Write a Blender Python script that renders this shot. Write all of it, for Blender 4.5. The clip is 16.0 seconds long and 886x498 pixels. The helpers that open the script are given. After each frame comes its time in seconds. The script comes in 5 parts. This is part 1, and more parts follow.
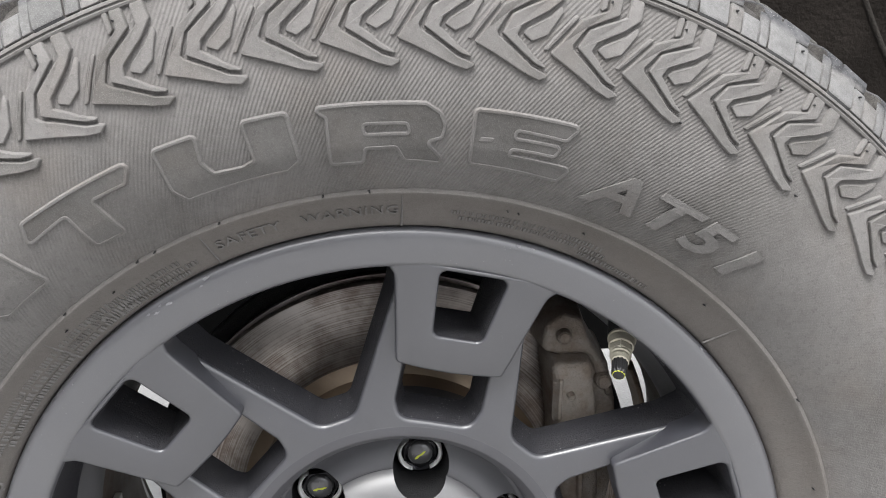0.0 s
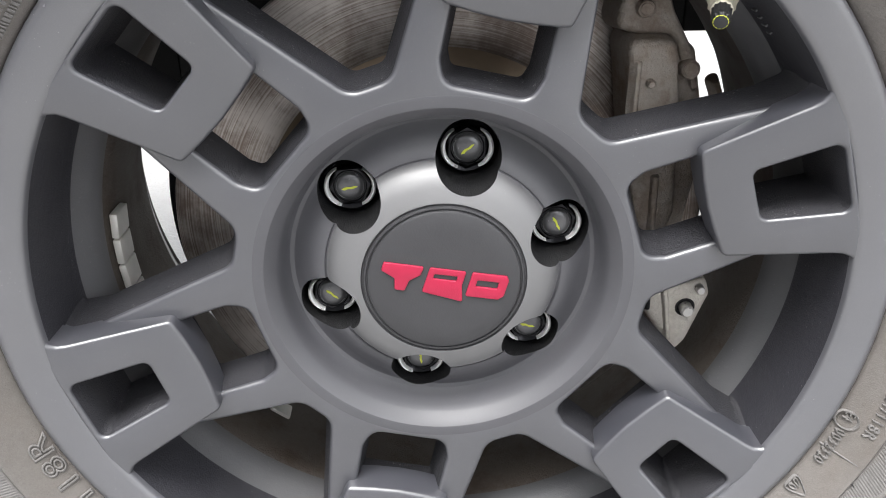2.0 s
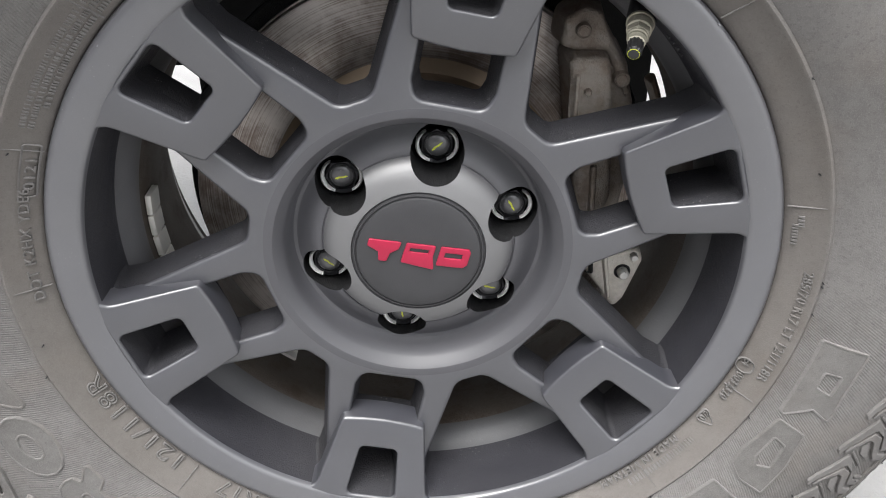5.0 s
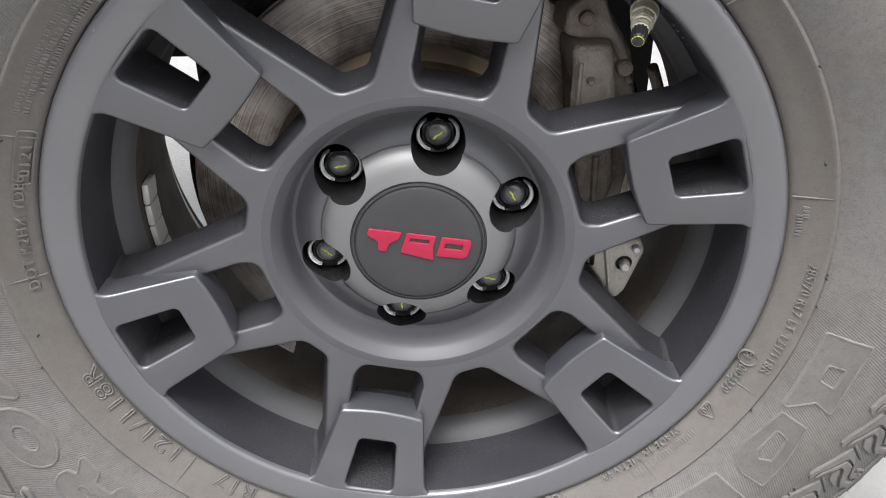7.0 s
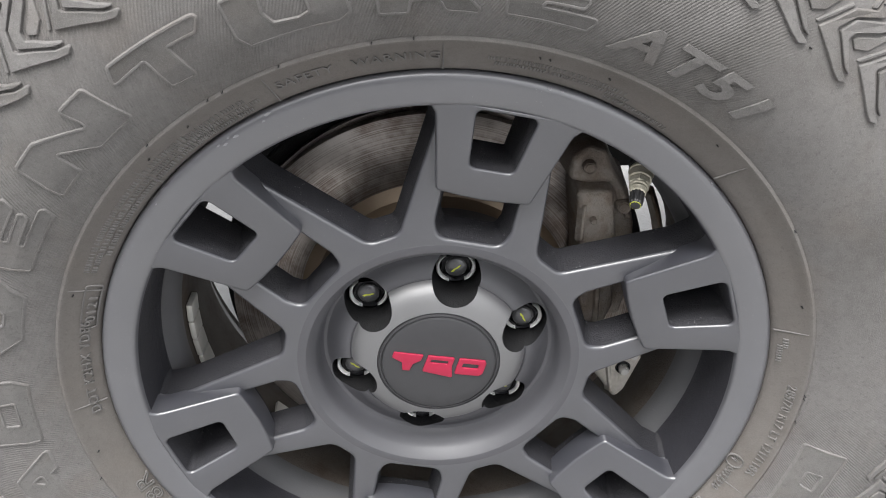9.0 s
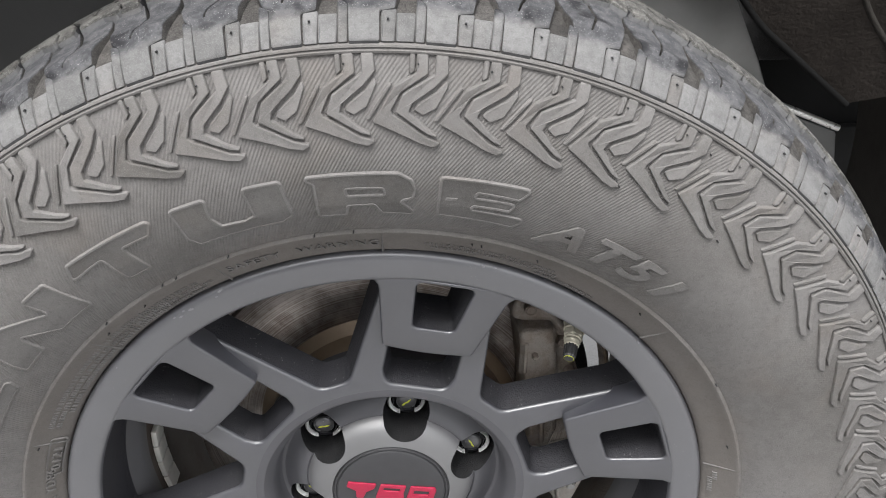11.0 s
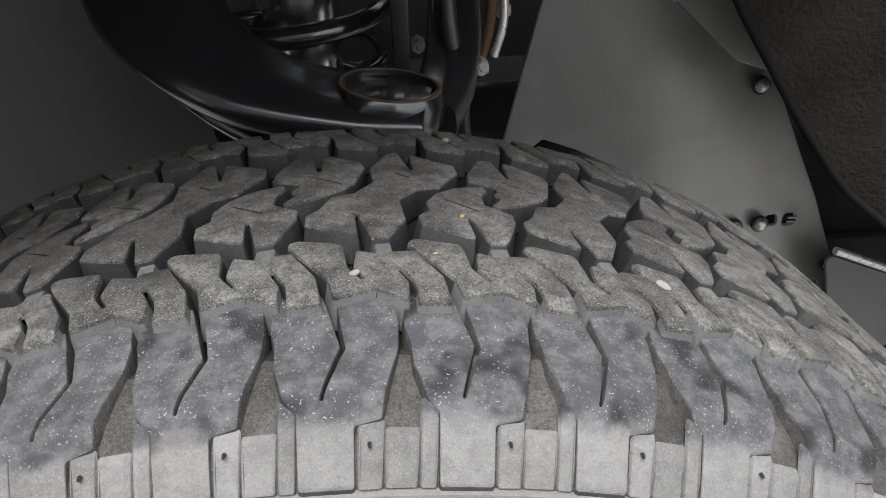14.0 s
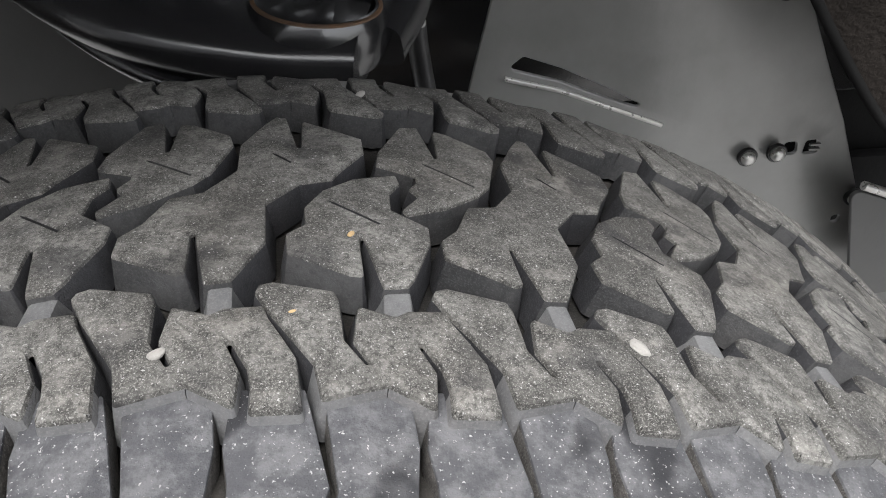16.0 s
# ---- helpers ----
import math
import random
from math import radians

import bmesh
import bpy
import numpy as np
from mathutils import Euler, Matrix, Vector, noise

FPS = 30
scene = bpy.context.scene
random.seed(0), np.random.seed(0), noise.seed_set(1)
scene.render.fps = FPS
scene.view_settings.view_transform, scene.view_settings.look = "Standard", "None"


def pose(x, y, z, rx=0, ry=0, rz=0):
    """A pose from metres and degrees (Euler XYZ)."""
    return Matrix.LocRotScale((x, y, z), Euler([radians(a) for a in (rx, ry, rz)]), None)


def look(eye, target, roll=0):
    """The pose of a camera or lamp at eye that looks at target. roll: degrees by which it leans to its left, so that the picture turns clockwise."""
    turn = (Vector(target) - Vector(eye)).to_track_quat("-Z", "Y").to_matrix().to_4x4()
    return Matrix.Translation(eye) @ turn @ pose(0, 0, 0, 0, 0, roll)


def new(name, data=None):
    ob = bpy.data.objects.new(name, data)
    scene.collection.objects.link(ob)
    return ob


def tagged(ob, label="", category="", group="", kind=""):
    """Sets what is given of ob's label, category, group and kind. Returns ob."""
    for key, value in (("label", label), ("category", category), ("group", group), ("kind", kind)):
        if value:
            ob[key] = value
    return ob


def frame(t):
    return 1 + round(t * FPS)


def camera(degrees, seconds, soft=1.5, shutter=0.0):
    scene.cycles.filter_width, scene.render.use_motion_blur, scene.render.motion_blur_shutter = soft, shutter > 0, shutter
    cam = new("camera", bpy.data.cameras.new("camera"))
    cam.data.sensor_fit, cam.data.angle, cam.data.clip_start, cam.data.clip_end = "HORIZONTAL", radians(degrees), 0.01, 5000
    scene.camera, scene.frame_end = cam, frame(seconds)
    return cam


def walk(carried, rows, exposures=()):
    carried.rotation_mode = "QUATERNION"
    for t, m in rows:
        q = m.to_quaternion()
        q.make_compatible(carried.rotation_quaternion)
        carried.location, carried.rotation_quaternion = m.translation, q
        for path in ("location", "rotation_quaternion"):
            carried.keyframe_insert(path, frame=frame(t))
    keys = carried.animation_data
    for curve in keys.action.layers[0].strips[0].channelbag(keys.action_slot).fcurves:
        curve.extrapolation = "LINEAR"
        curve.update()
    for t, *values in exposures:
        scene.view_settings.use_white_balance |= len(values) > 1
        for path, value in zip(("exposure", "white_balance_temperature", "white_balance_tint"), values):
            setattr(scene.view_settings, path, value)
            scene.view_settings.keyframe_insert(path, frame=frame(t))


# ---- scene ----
cam = camera(57.2, 16.0, 1.0)
PATH = [
    (0, (-0.004, 0.047, 0.765), (0.138, 1.947, 0.157), -0.6),
    (0.5, (-0.014, 0.071, 0.716), (0.077, 1.954, 0.047), -0.7),
    (1, (-0.015, 0.086, 0.684), (0.048, 1.939, -0.066), -0.7),
    (1.5, (-0.015, 0.089, 0.653), (0.039, 1.912, -0.169), -0.7),
    (2, (-0.011, 0.086, 0.622), (0.036, 1.882, -0.257), -0.7),
    (2.5, (-0.01, 0.082, 0.586), (0.043, 1.855, -0.339), -0.5),
    (3, (-0.005, 0.072, 0.562), (0.043, 1.824, -0.4), -0.5),
    (3.5, (-0.004, 0.064, 0.562), (0.045, 1.804, -0.423), -0.4),
    (4, (-0.001, 0.048, 0.605), (0.043, 1.784, -0.387), -0.6),
    (4.5, (0.006, 0.029, 0.666), (0.042, 1.755, -0.343), -0.7),
    (5, (0.01, 0.005, 0.695), (0.035, 1.725, -0.326), -0.9),
    (5.2, (0.006, -0.004, 0.687), (0.04, 1.719, -0.327), -0.7),
    (7.3, (0.008, 0.009, 0.689), (0.039, 1.723, -0.34), -0.6),
    (7.5, (0.004, 0.005, 0.696), (0.035, 1.721, -0.331), -0.6),
    (8, (-0.003, -0.003, 0.728), (0.029, 1.711, -0.304), -0.6),
    (8.5, (-0.006, -0.004, 0.762), (0.026, 1.707, -0.273), -0.6),
    (8.7, (-0.006, 0.0, 0.779), (0.026, 1.704, -0.268), -0.7),
    (10.8, (0.007, 0.019, 0.901), (0.08, 1.734, -0.127), -0.6),
    (11, (0.024, 0.026, 0.906), (0.097, 1.741, -0.12), -0.6),
    (11.5, (0.03, 0.051, 0.906), (0.118, 1.773, -0.109), -0.7),
    (12, (0.032, 0.088, 0.927), (0.145, 1.811, -0.083), -0.6),
    (12.5, (0.034, 0.148, 0.932), (0.162, 1.871, -0.075), -0.6),
    (13, (0.032, 0.218, 0.933), (0.168, 1.941, -0.073), -0.5),
    (13.5, (0.031, 0.254, 0.947), (0.17, 1.978, -0.057), -0.6),
    (14, (0.022, 0.276, 0.957), (0.163, 1.996, -0.054), -0.5),
    (14.5, (0.0397, 0.3346, 0.9547), (0.1793, 2.0483, -0.0671), -0.75),
    (15, (0.0497, 0.3627, 0.9526), (0.1747, 2.0420, -0.1265), -1.06),
    (15.5, (0.0604, 0.3691, 0.9458), (0.1728, 1.9756, -0.2401), -1.02),
    (16, (0.0648, 0.3798, 0.9384), (0.1730, 1.9474, -0.2988), -1.02),
]
walk(cam, [(t, look(eye, target, roll)) for t, eye, target, roll in PATH], [(0, 2.04), (0.5, 2.08), (1.0, 2.22), (1.5, 2.28), (2.5, 2.27), (3.5, 2.03), (5, 1.93), (8.5, 1.93), (11, 1.82), (12, 1.70), (13, 1.60), (13.5, 1.74), (14.5, 1.98), (16, 2.14)])
# ---------------------------------------------------------------- light
world = bpy.data.worlds.new("overcast")
scene.world = world
world.use_nodes = True
wn, wl = world.node_tree.nodes, world.node_tree.links
sky = wn.new("ShaderNodeTexSky")
sky.sky_type, sky.sun_disc = "NISHITA", False
sky.sun_elevation, sky.sun_rotation = radians(69), radians(201)
sky.dust_density, sky.air_density = 3.0, 1.0
soft_sky = wn.new("ShaderNodeHueSaturation")
soft_sky.inputs["Saturation"].default_value = 0.12
wl.new(sky.outputs[0], soft_sky.inputs["Color"])
wl.new(soft_sky.outputs[0], wn["Background"].inputs[0])
wn["Background"].inputs[1].default_value = 0.12

sun_data = bpy.data.lights.new("sun", "SUN")
sun_data.energy, sun_data.angle, sun_data.color = 1.1, radians(30), (1.0, 0.985, 0.965)
sun = new("sun", sun_data)
sun.matrix_world = look((-0.7, -1.3, 5.4), (0, 0.5, 0.4))

# ---------------------------------------------------------------- materials
CZ = 0.405          # height of the wheel's axle


class Mat:
    """A node material with short helpers."""

    def __init__(self, name, rough=0.6, metal=0.0, spec=0.5):
        self.m = bpy.data.materials.new(name)
        self.m.use_nodes = True
        self.t = self.m.node_tree
        self.b = self.t.nodes["Principled BSDF"]
        self.b.inputs["Roughness"].default_value = rough
        self.b.inputs["Metallic"].default_value = metal
        self.b.inputs["Specular IOR Level"].default_value = spec
        self.coord = self.t.nodes.new("ShaderNodeTexCoord").outputs["Object"]
        self.place = self.coord

    def link(self, a, b):
        self.t.links.new(a, b)

    def math(self, op, a, b=0.0, c=0.0, clamp=False):
        n = self.t.nodes.new("ShaderNodeMath")
        n.operation, n.use_clamp = op, clamp
        for i, v in enumerate((a, b, c)):
            if isinstance(v, (int, float)):
                n.inputs[i].default_value = v
            else:
                self.link(v, n.inputs[i])
        return n.outputs[0]

    def noise(self, scale, detail=4.0, rough=0.6, vec=None):
        n = self.t.nodes.new("ShaderNodeTexNoise")
        n.inputs["Scale"].default_value, n.inputs["Detail"].default_value = scale, detail
        n.inputs["Roughness"].default_value = rough
        self.link(vec or self.place, n.inputs["Vector"])
        return n.outputs["Fac"]

    def cells(self, scale):
        n = self.t.nodes.new("ShaderNodeTexVoronoi")
        n.inputs["Scale"].default_value = scale
        self.link(self.coord, n.inputs["Vector"])
        return n.outputs["Distance"]

    def mix(self, fac, a, b):
        n = self.t.nodes.new("ShaderNodeMix")
        n.data_type = "RGBA"
        for sock, v in ((n.inputs[0], fac), (n.inputs[6], a), (n.inputs[7], b)):
            if isinstance(v, (int, float)):
                sock.default_value = v
            elif isinstance(v, tuple):
                sock.default_value = (*v, 1)
            else:
                self.link(v, sock)
        return n.outputs[2]

    def base(self, c):
        if isinstance(c, tuple):
            self.b.inputs["Base Color"].default_value = (*c, 1)
        else:
            self.link(c, self.b.inputs["Base Color"])

    def roughness(self, fac, lo, hi):
        self.link(self.math("MULTIPLY_ADD", fac, hi - lo, lo), self.b.inputs["Roughness"])

    def bump(self, height, distance=0.001, strength=1.0):
        n = self.t.nodes.new("ShaderNodeBump")
        n.inputs["Strength"].default_value, n.inputs["Distance"].default_value = strength, distance
        self.link(height, n.inputs["Height"])
        self.link(n.outputs[0], self.b.inputs["Normal"])

    def random(self):
        return self.t.nodes.new("ShaderNodeObjectInfo").outputs["Random"]

    def shuffle(self):
        """Gives each piece its own cut of the noise."""
        n = self.t.nodes.new("ShaderNodeVectorMath")
        n.operation = "ADD"
        self.link(self.coord, n.inputs[0])
        self.link(self.math("MULTIPLY", self.random(), 37.0), n.inputs[1])
        self.place = n.outputs[0]

    def polar(self):
        s = self.t.nodes.new("ShaderNodeSeparateXYZ")
        self.link(self.coord, s.inputs[0])
        x, z = s.outputs[0], s.outputs[2]
        ang = self.math("ARCTAN2", x, z)
        rad = self.math("SQRT", self.math("ADD", self.math("MULTIPLY", x, x), self.math("MULTIPLY", z, z)))
        return ang, rad


def step_in(m, v, lo, hi):
    """0 below lo, 1 above hi, smooth between."""
    n = m.t.nodes.new("ShaderNodeMapRange")
    n.interpolation_type = "SMOOTHSTEP"
    n.inputs[1].default_value, n.inputs[2].default_value = lo, hi
    m.link(v, n.inputs[0])
    return n.outputs[0]


def dusty_rubber(name, base, dust, ribs=False, specks=0.0, amount=0.5, dark=0.0, lug=False, bead=False, worn=0.30):
    """Black rubber under a film of dust, with grit, scuffs and, on request, moulded ribs."""
    m = Mat(name, 0.85, 0, 0.25)
    m.shuffle()
    big, fine, grain = m.noise(9, 5, 0.6), m.noise(420, 3, 0.7), m.noise(1700, 2, 0.6)
    film = m.math("ADD", m.math("MULTIPLY", big, 1.3), m.math("MULTIPLY", fine, 0.5))
    film = step_in(m, film, 0.95 - amount, 1.45 - amount)
    col = m.mix(film, base, dust)
    warm = step_in(m, m.noise(23, 3, 0.5), 0.50, 0.75)
    col = m.mix(m.math("MULTIPLY", warm, 0.25), col, (dust[0] * 0.95, dust[1] * 0.83, dust[2] * 0.72))
    mottle = step_in(m, m.noise(130, 5, 0.75), 0.42, 0.62)
    col = m.mix(m.math("MULTIPLY", mottle, worn), col, tuple(v * 0.55 for v in base))
    if worn > 0.4:
        sand = step_in(m, m.noise(850, 3, 0.75), 0.47, 0.60)
        col = m.mix(m.math("MULTIPLY", sand, 0.65), col, tuple(v * 0.42 for v in base))
        smear = step_in(m, m.noise(48, 6, 0.8), 0.46, 0.64)
        col = m.mix(m.math("MULTIPLY", smear, 0.70), col, tuple(v * 0.62 for v in base))
        pits = step_in(m, m.noise(310, 4, 0.8), 0.57, 0.66)
        col = m.mix(m.math("MULTIPLY", pits, 0.65), col, tuple(v * 0.25 for v in base))
        salt = step_in(m, m.noise(2300, 2, 0.7), 0.55, 0.64)
        col = m.mix(m.math("MULTIPLY", salt, 0.55), col, tuple(v * 1.6 for v in dust))
        soot = step_in(m, m.noise(30, 4, 0.7), 0.50, 0.66)
        col = m.mix(m.math("MULTIPLY", soot, 0.55), col, tuple(v * 0.50 for v in base))
        pale = step_in(m, m.noise(75, 5, 0.75), 0.54, 0.70)
        col = m.mix(m.math("MULTIPLY", pale, 0.50), col, (dust[0] * 1.35, dust[1] * 1.32, dust[2] * 1.30))
    col = m.mix(m.math("MULTIPLY", step_in(m, grain, 0.50, 0.68), 0.30), col, tuple(v * 1.45 for v in dust))
    col = m.mix(m.math("MULTIPLY", step_in(m, fine, 0.52, 0.70), 0.28), col, tuple(v * 0.5 for v in base))
    ang, rad = m.polar()
    if bead:
        near = m.math("SUBTRACT", 1.0, step_in(m, rad, 0.2600, 0.2680))
        col = m.mix(m.math("MULTIPLY", near, 0.40), col, (dust[0] * 0.78, dust[1] * 0.70, dust[2] * 0.62))
    grit_on = None
    if lug:
        up = step_in(m, m.math("ADD", rad, m.math("MULTIPLY", m.noise(60, 3, 0.6), 0.008)), 0.3945, 0.3995)
        blotch = m.mix(step_in(m, m.noise(110, 5, 0.75), 0.40, 0.65), (0.030, 0.031, 0.036), (0.082, 0.082, 0.087))
        col = m.mix(m.math("MULTIPLY", up, 0.85), col, blotch)
        grit_on = up
    if dark:
        spots = step_in(m, m.noise(46, 2, 0.5), 0.56, 0.68)
        spots = m.math("MULTIPLY", spots, grit_on) if grit_on is not None else spots
        col = m.mix(m.math("MULTIPLY", spots, dark), col, (0.014, 0.014, 0.016))
    if specks:
        grit = step_in(m, m.noise(1250, 2, 0.6), 0.64, 0.70)
        sparse = step_in(m, m.noise(90, 2, 0.5), 0.60 - specks * 0.2, 0.70 - specks * 0.2)
        grit = m.math("MULTIPLY", grit, sparse)
        grit = m.math("MULTIPLY", grit, grit_on) if grit_on is not None else grit
        col = m.mix(m.math("MULTIPLY", grit, 0.65), col, (0.36, 0.355, 0.35))
    m.base(col)
    height = m.math("ADD", m.math("MULTIPLY", fine, 0.45), m.math("MULTIPLY", grain, 0.35))
    if ribs:
        slant = m.math("ADD", m.math("MULTIPLY", ang, 940.0), m.math("MULTIPLY", rad, -1880.0))
        wave = m.math("SINE", slant)
        band = m.math("MULTIPLY", step_in(m, rad, 0.2655, 0.2665), m.math("SUBTRACT", 1.0, step_in(m, rad, 0.3725, 0.3735)))
        shift = m.math("SUBTRACT", 1.0, step_in(m, m.math("ABSOLUTE", m.math("SUBTRACT", ang, 1.12)), 0.42, 0.62))
        band = m.math("MULTIPLY", band, m.math("SUBTRACT", 1.0, m.math("MULTIPLY", shift, 0.82)))
        height = m.math("ADD", height, m.math("MULTIPLY", m.math("MULTIPLY", wave, band), 0.20))
    m.bump(height, 0.0007, 0.9)
    return m.m


def painted_alloy(name, col, grain, rough=(0.27, 0.40), dust=0.25, grit_size=0.09, spec=0.70, ior=1.5):
    m = Mat(name, 0.4, 0.0, spec)
    m.b.inputs["IOR"].default_value = ior
    big, fine = m.noise(14, 4, 0.6), m.noise(900, 3, 0.65)
    c = m.mix(m.math("MULTIPLY", step_in(m, big, 0.40, 0.75), 0.5), col, tuple(v * 1.22 + 0.004 for v in col))
    grit = m.math("MULTIPLY", m.math("LESS_THAN", m.cells(330), grit_size), m.math("GREATER_THAN", m.noise(40, 2, 0.5), 0.56))
    c = m.mix(m.math("MULTIPLY", grit, min(1.0, dust * 2.4)), c, (0.32, 0.31, 0.30))
    c = m.mix(m.math("MULTIPLY", step_in(m, m.noise(6, 5, 0.7), 0.45, 0.8), dust), c, (0.13, 0.125, 0.12))
    m.base(m.mix(m.math("MULTIPLY", step_in(m, m.noise(2200, 2, 0.6), 0.52, 0.7), dust), c, (0.16, 0.155, 0.15)))
    m.roughness(big, *rough)
    m.bump(m.math("ADD", m.math("MULTIPLY", fine, 0.6), m.math("MULTIPLY", m.noise(260, 2, 0.5), 0.4)), grain, 0.7)
    return m.m


def plain(name, col, rough=0.5, metal=0.0, vary=0.25, scale=40, grain=0.0004, spec=0.5):
    m = Mat(name, rough, metal, spec)
    n = m.noise(scale, 5, 0.65)
    m.base(m.mix(n, tuple(v * (1 - vary) for v in col), tuple(min(1, v * (1 + vary)) for v in col)))
    m.roughness(m.noise(scale * 2.3, 3, 0.5), max(0.04, rough - 0.12), min(1, rough + 0.12))
    m.bump(m.noise(scale * 14, 3, 0.6), grain, 0.6)
    return m.m


def rusty(name, steel, rust, amount, rough=0.7, metal=0.3, streak=False):
    m = Mat(name, rough, metal, 0.4)
    n = m.noise(38, 6, 0.7)
    if streak:
        ang, rad = m.polar()
        n = m.math("MULTIPLY", n, 0.75)
        n = m.math("ADD", n, m.math("MULTIPLY", m.math("SINE", m.math("MULTIPLY", rad, 1900.0)), 0.02))
        n = m.math("ADD", n, 0.12)
    f = step_in(m, n, 0.62 - amount * 0.4, 0.85 - amount * 0.4)
    c = m.mix(f, steel, rust)
    m.base(m.mix(m.math("MULTIPLY", m.noise(310, 3, 0.6), 0.5), c, tuple(v * 0.55 for v in rust)))
    m.roughness(n, rough - 0.18, rough + 0.15)
    m.bump(m.noise(520, 4, 0.7), 0.0012, 0.8)
    return m.m


def turned_steel(name, bright, brown):
    """Steel worn in rings, with smears that reach outwards from the axle."""
    m = Mat(name, 0.34, 0.85, 0.5)
    ang, rad = m.polar()
    ring = m.t.nodes.new("ShaderNodeTexNoise")
    ring.noise_dimensions = "1D"
    ring.inputs["Scale"].default_value, ring.inputs["Detail"].default_value = 900.0, 4.0
    m.link(rad, ring.inputs["W"])
    wear = m.math("ADD", m.math("MULTIPLY", ring.outputs["Fac"], 0.35), m.math("MULTIPLY", m.noise(22, 5, 0.7), 0.7))
    m.base(m.mix(step_in(m, wear, 0.40, 0.66), bright, brown))
    m.roughness(ring.outputs["Fac"], 0.26, 0.46)
    m.b.inputs["Anisotropic"].default_value = 0.75
    tangent = m.t.nodes.new("ShaderNodeTangent")
    tangent.direction_type, tangent.axis = "RADIAL", "Y"
    m.link(tangent.outputs[0], m.b.inputs["Tangent"])
    m.bump(ring.outputs["Fac"], 0.0002, 0.5)
    return m.m


SIDEWALL = dusty_rubber("sidewall_rubber", (0.094, 0.089, 0.084), (0.150, 0.144, 0.140), ribs=True, amount=0.42, bead=True, worn=0.16)
MOULDED = dusty_rubber("moulded_rubber", (0.096, 0.091, 0.086), (0.156, 0.150, 0.146), amount=0.42, worn=0.16)
SMOOTH = dusty_rubber("smooth_moulded_rubber", (0.082, 0.078, 0.074), (0.136, 0.131, 0.127), amount=0.40, worn=0.16)
TREAD = dusty_rubber("tread_rubber", (0.040, 0.0385, 0.0360), (0.152, 0.148, 0.140), specks=1.1, amount=0.34, dark=0.50, worn=0.75)
# clean block walls, darkened further with the shade of the narrow grooves
WALL = dusty_rubber("clean_shaded_wall", (0.016, 0.016, 0.018), (0.036, 0.036, 0.039), amount=0.22)
# paler copy of the wall rubber for block faces turned to the light
FACE = dusty_rubber("lit_block_face", (0.022, 0.022, 0.023), (0.050, 0.050, 0.051), amount=0.30, worn=0.4)
TIE = dusty_rubber("tie_bar_rubber", (0.080, 0.080, 0.083), (0.120, 0.120, 0.122), amount=0.35)
SHOULDER = dusty_rubber("shoulder_rubber", (0.098, 0.097, 0.096), (0.175, 0.173, 0.173), specks=1.3, amount=0.35, dark=0.90, lug=True)
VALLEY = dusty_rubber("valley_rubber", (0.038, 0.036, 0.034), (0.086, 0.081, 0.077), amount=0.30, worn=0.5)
# groove floor rubber, its depth of shade put into the dark colour
GROOVE = dusty_rubber("shaded_groove_rubber", (0.014, 0.013, 0.012), (0.036, 0.033, 0.030), amount=0.2)
PAINT = painted_alloy("matte_grey_wheel_paint", (0.034, 0.035, 0.043), 0.00010, (0.36, 0.47), dust=0.08, spec=1.0, ior=1.65)
LIP_PAINT = painted_alloy("dusty_lip_paint", (0.068, 0.069, 0.078), 0.00012, (0.30, 0.42), dust=0.16, spec=1.0, ior=1.65)
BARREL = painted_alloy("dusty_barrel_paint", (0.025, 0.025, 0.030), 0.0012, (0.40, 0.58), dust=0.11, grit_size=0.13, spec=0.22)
HUMP = painted_alloy("grey_barrel_ramp", (0.105, 0.105, 0.110), 0.0004, (0.32, 0.48), dust=0.12, grit_size=0.12, spec=0.35)
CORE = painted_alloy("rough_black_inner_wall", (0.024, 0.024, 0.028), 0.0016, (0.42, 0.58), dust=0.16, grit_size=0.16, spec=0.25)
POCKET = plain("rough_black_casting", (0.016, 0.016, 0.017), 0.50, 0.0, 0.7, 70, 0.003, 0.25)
HUB_PAINT = painted_alloy("hub_grey_paint", (0.055, 0.055, 0.062), 0.00010, (0.50, 0.60), dust=0.06, spec=0.7, ior=1.5)
CAP = painted_alloy("satin_black_cap", (0.066, 0.066, 0.070), 0.0001, (0.52, 0.62), dust=0.05, spec=1.0, ior=1.8)
DISC = plain("matte_black_cap_disc", (0.034, 0.034, 0.037), 0.50, 0.0, 0.15, 60, 0.0002)
RED = plain("red_paint", (0.33, 0.008, 0.040), 0.40, 0.0, 0.12, 90, 0.0003)
NUT = plain("black_chrome", (0.02, 0.02, 0.022), 0.16, 0.9, 0.3, 50, 0.0001)
# mostly diffuse and pale, so the nut glints stay bright in dark pockets
CHROME = plain("pale_nut_glint", (0.85, 0.85, 0.84), 0.30, 0.4, 0.1, 50, 0.0001)
NUT_FACE = plain("worn_nut_face", (0.13, 0.13, 0.135), 0.24, 0.6, 0.2, 60, 0.0003)
MARKER = plain("yellow_paint_mark", (0.52, 0.56, 0.04), 0.5, 0.0, 0.3, 300, 0.0002)
ROTOR = turned_steel("brake_rotor_steel", (0.58, 0.535, 0.50), (0.21, 0.165, 0.14))
CAST = rusty("cast_iron_caliper", (0.36, 0.325, 0.29), (0.24, 0.19, 0.155), 0.5, 0.60, 0.2)
BRONZE = plain("tarnished_bronze", (0.27, 0.205, 0.145), 0.40, 0.5, 0.40, 18, 0.0003)
BROWN_DUST = rusty("brake_dusted_barrel", (0.115, 0.098, 0.083), (0.085, 0.064, 0.050), 0.4, 0.72, 0.0)
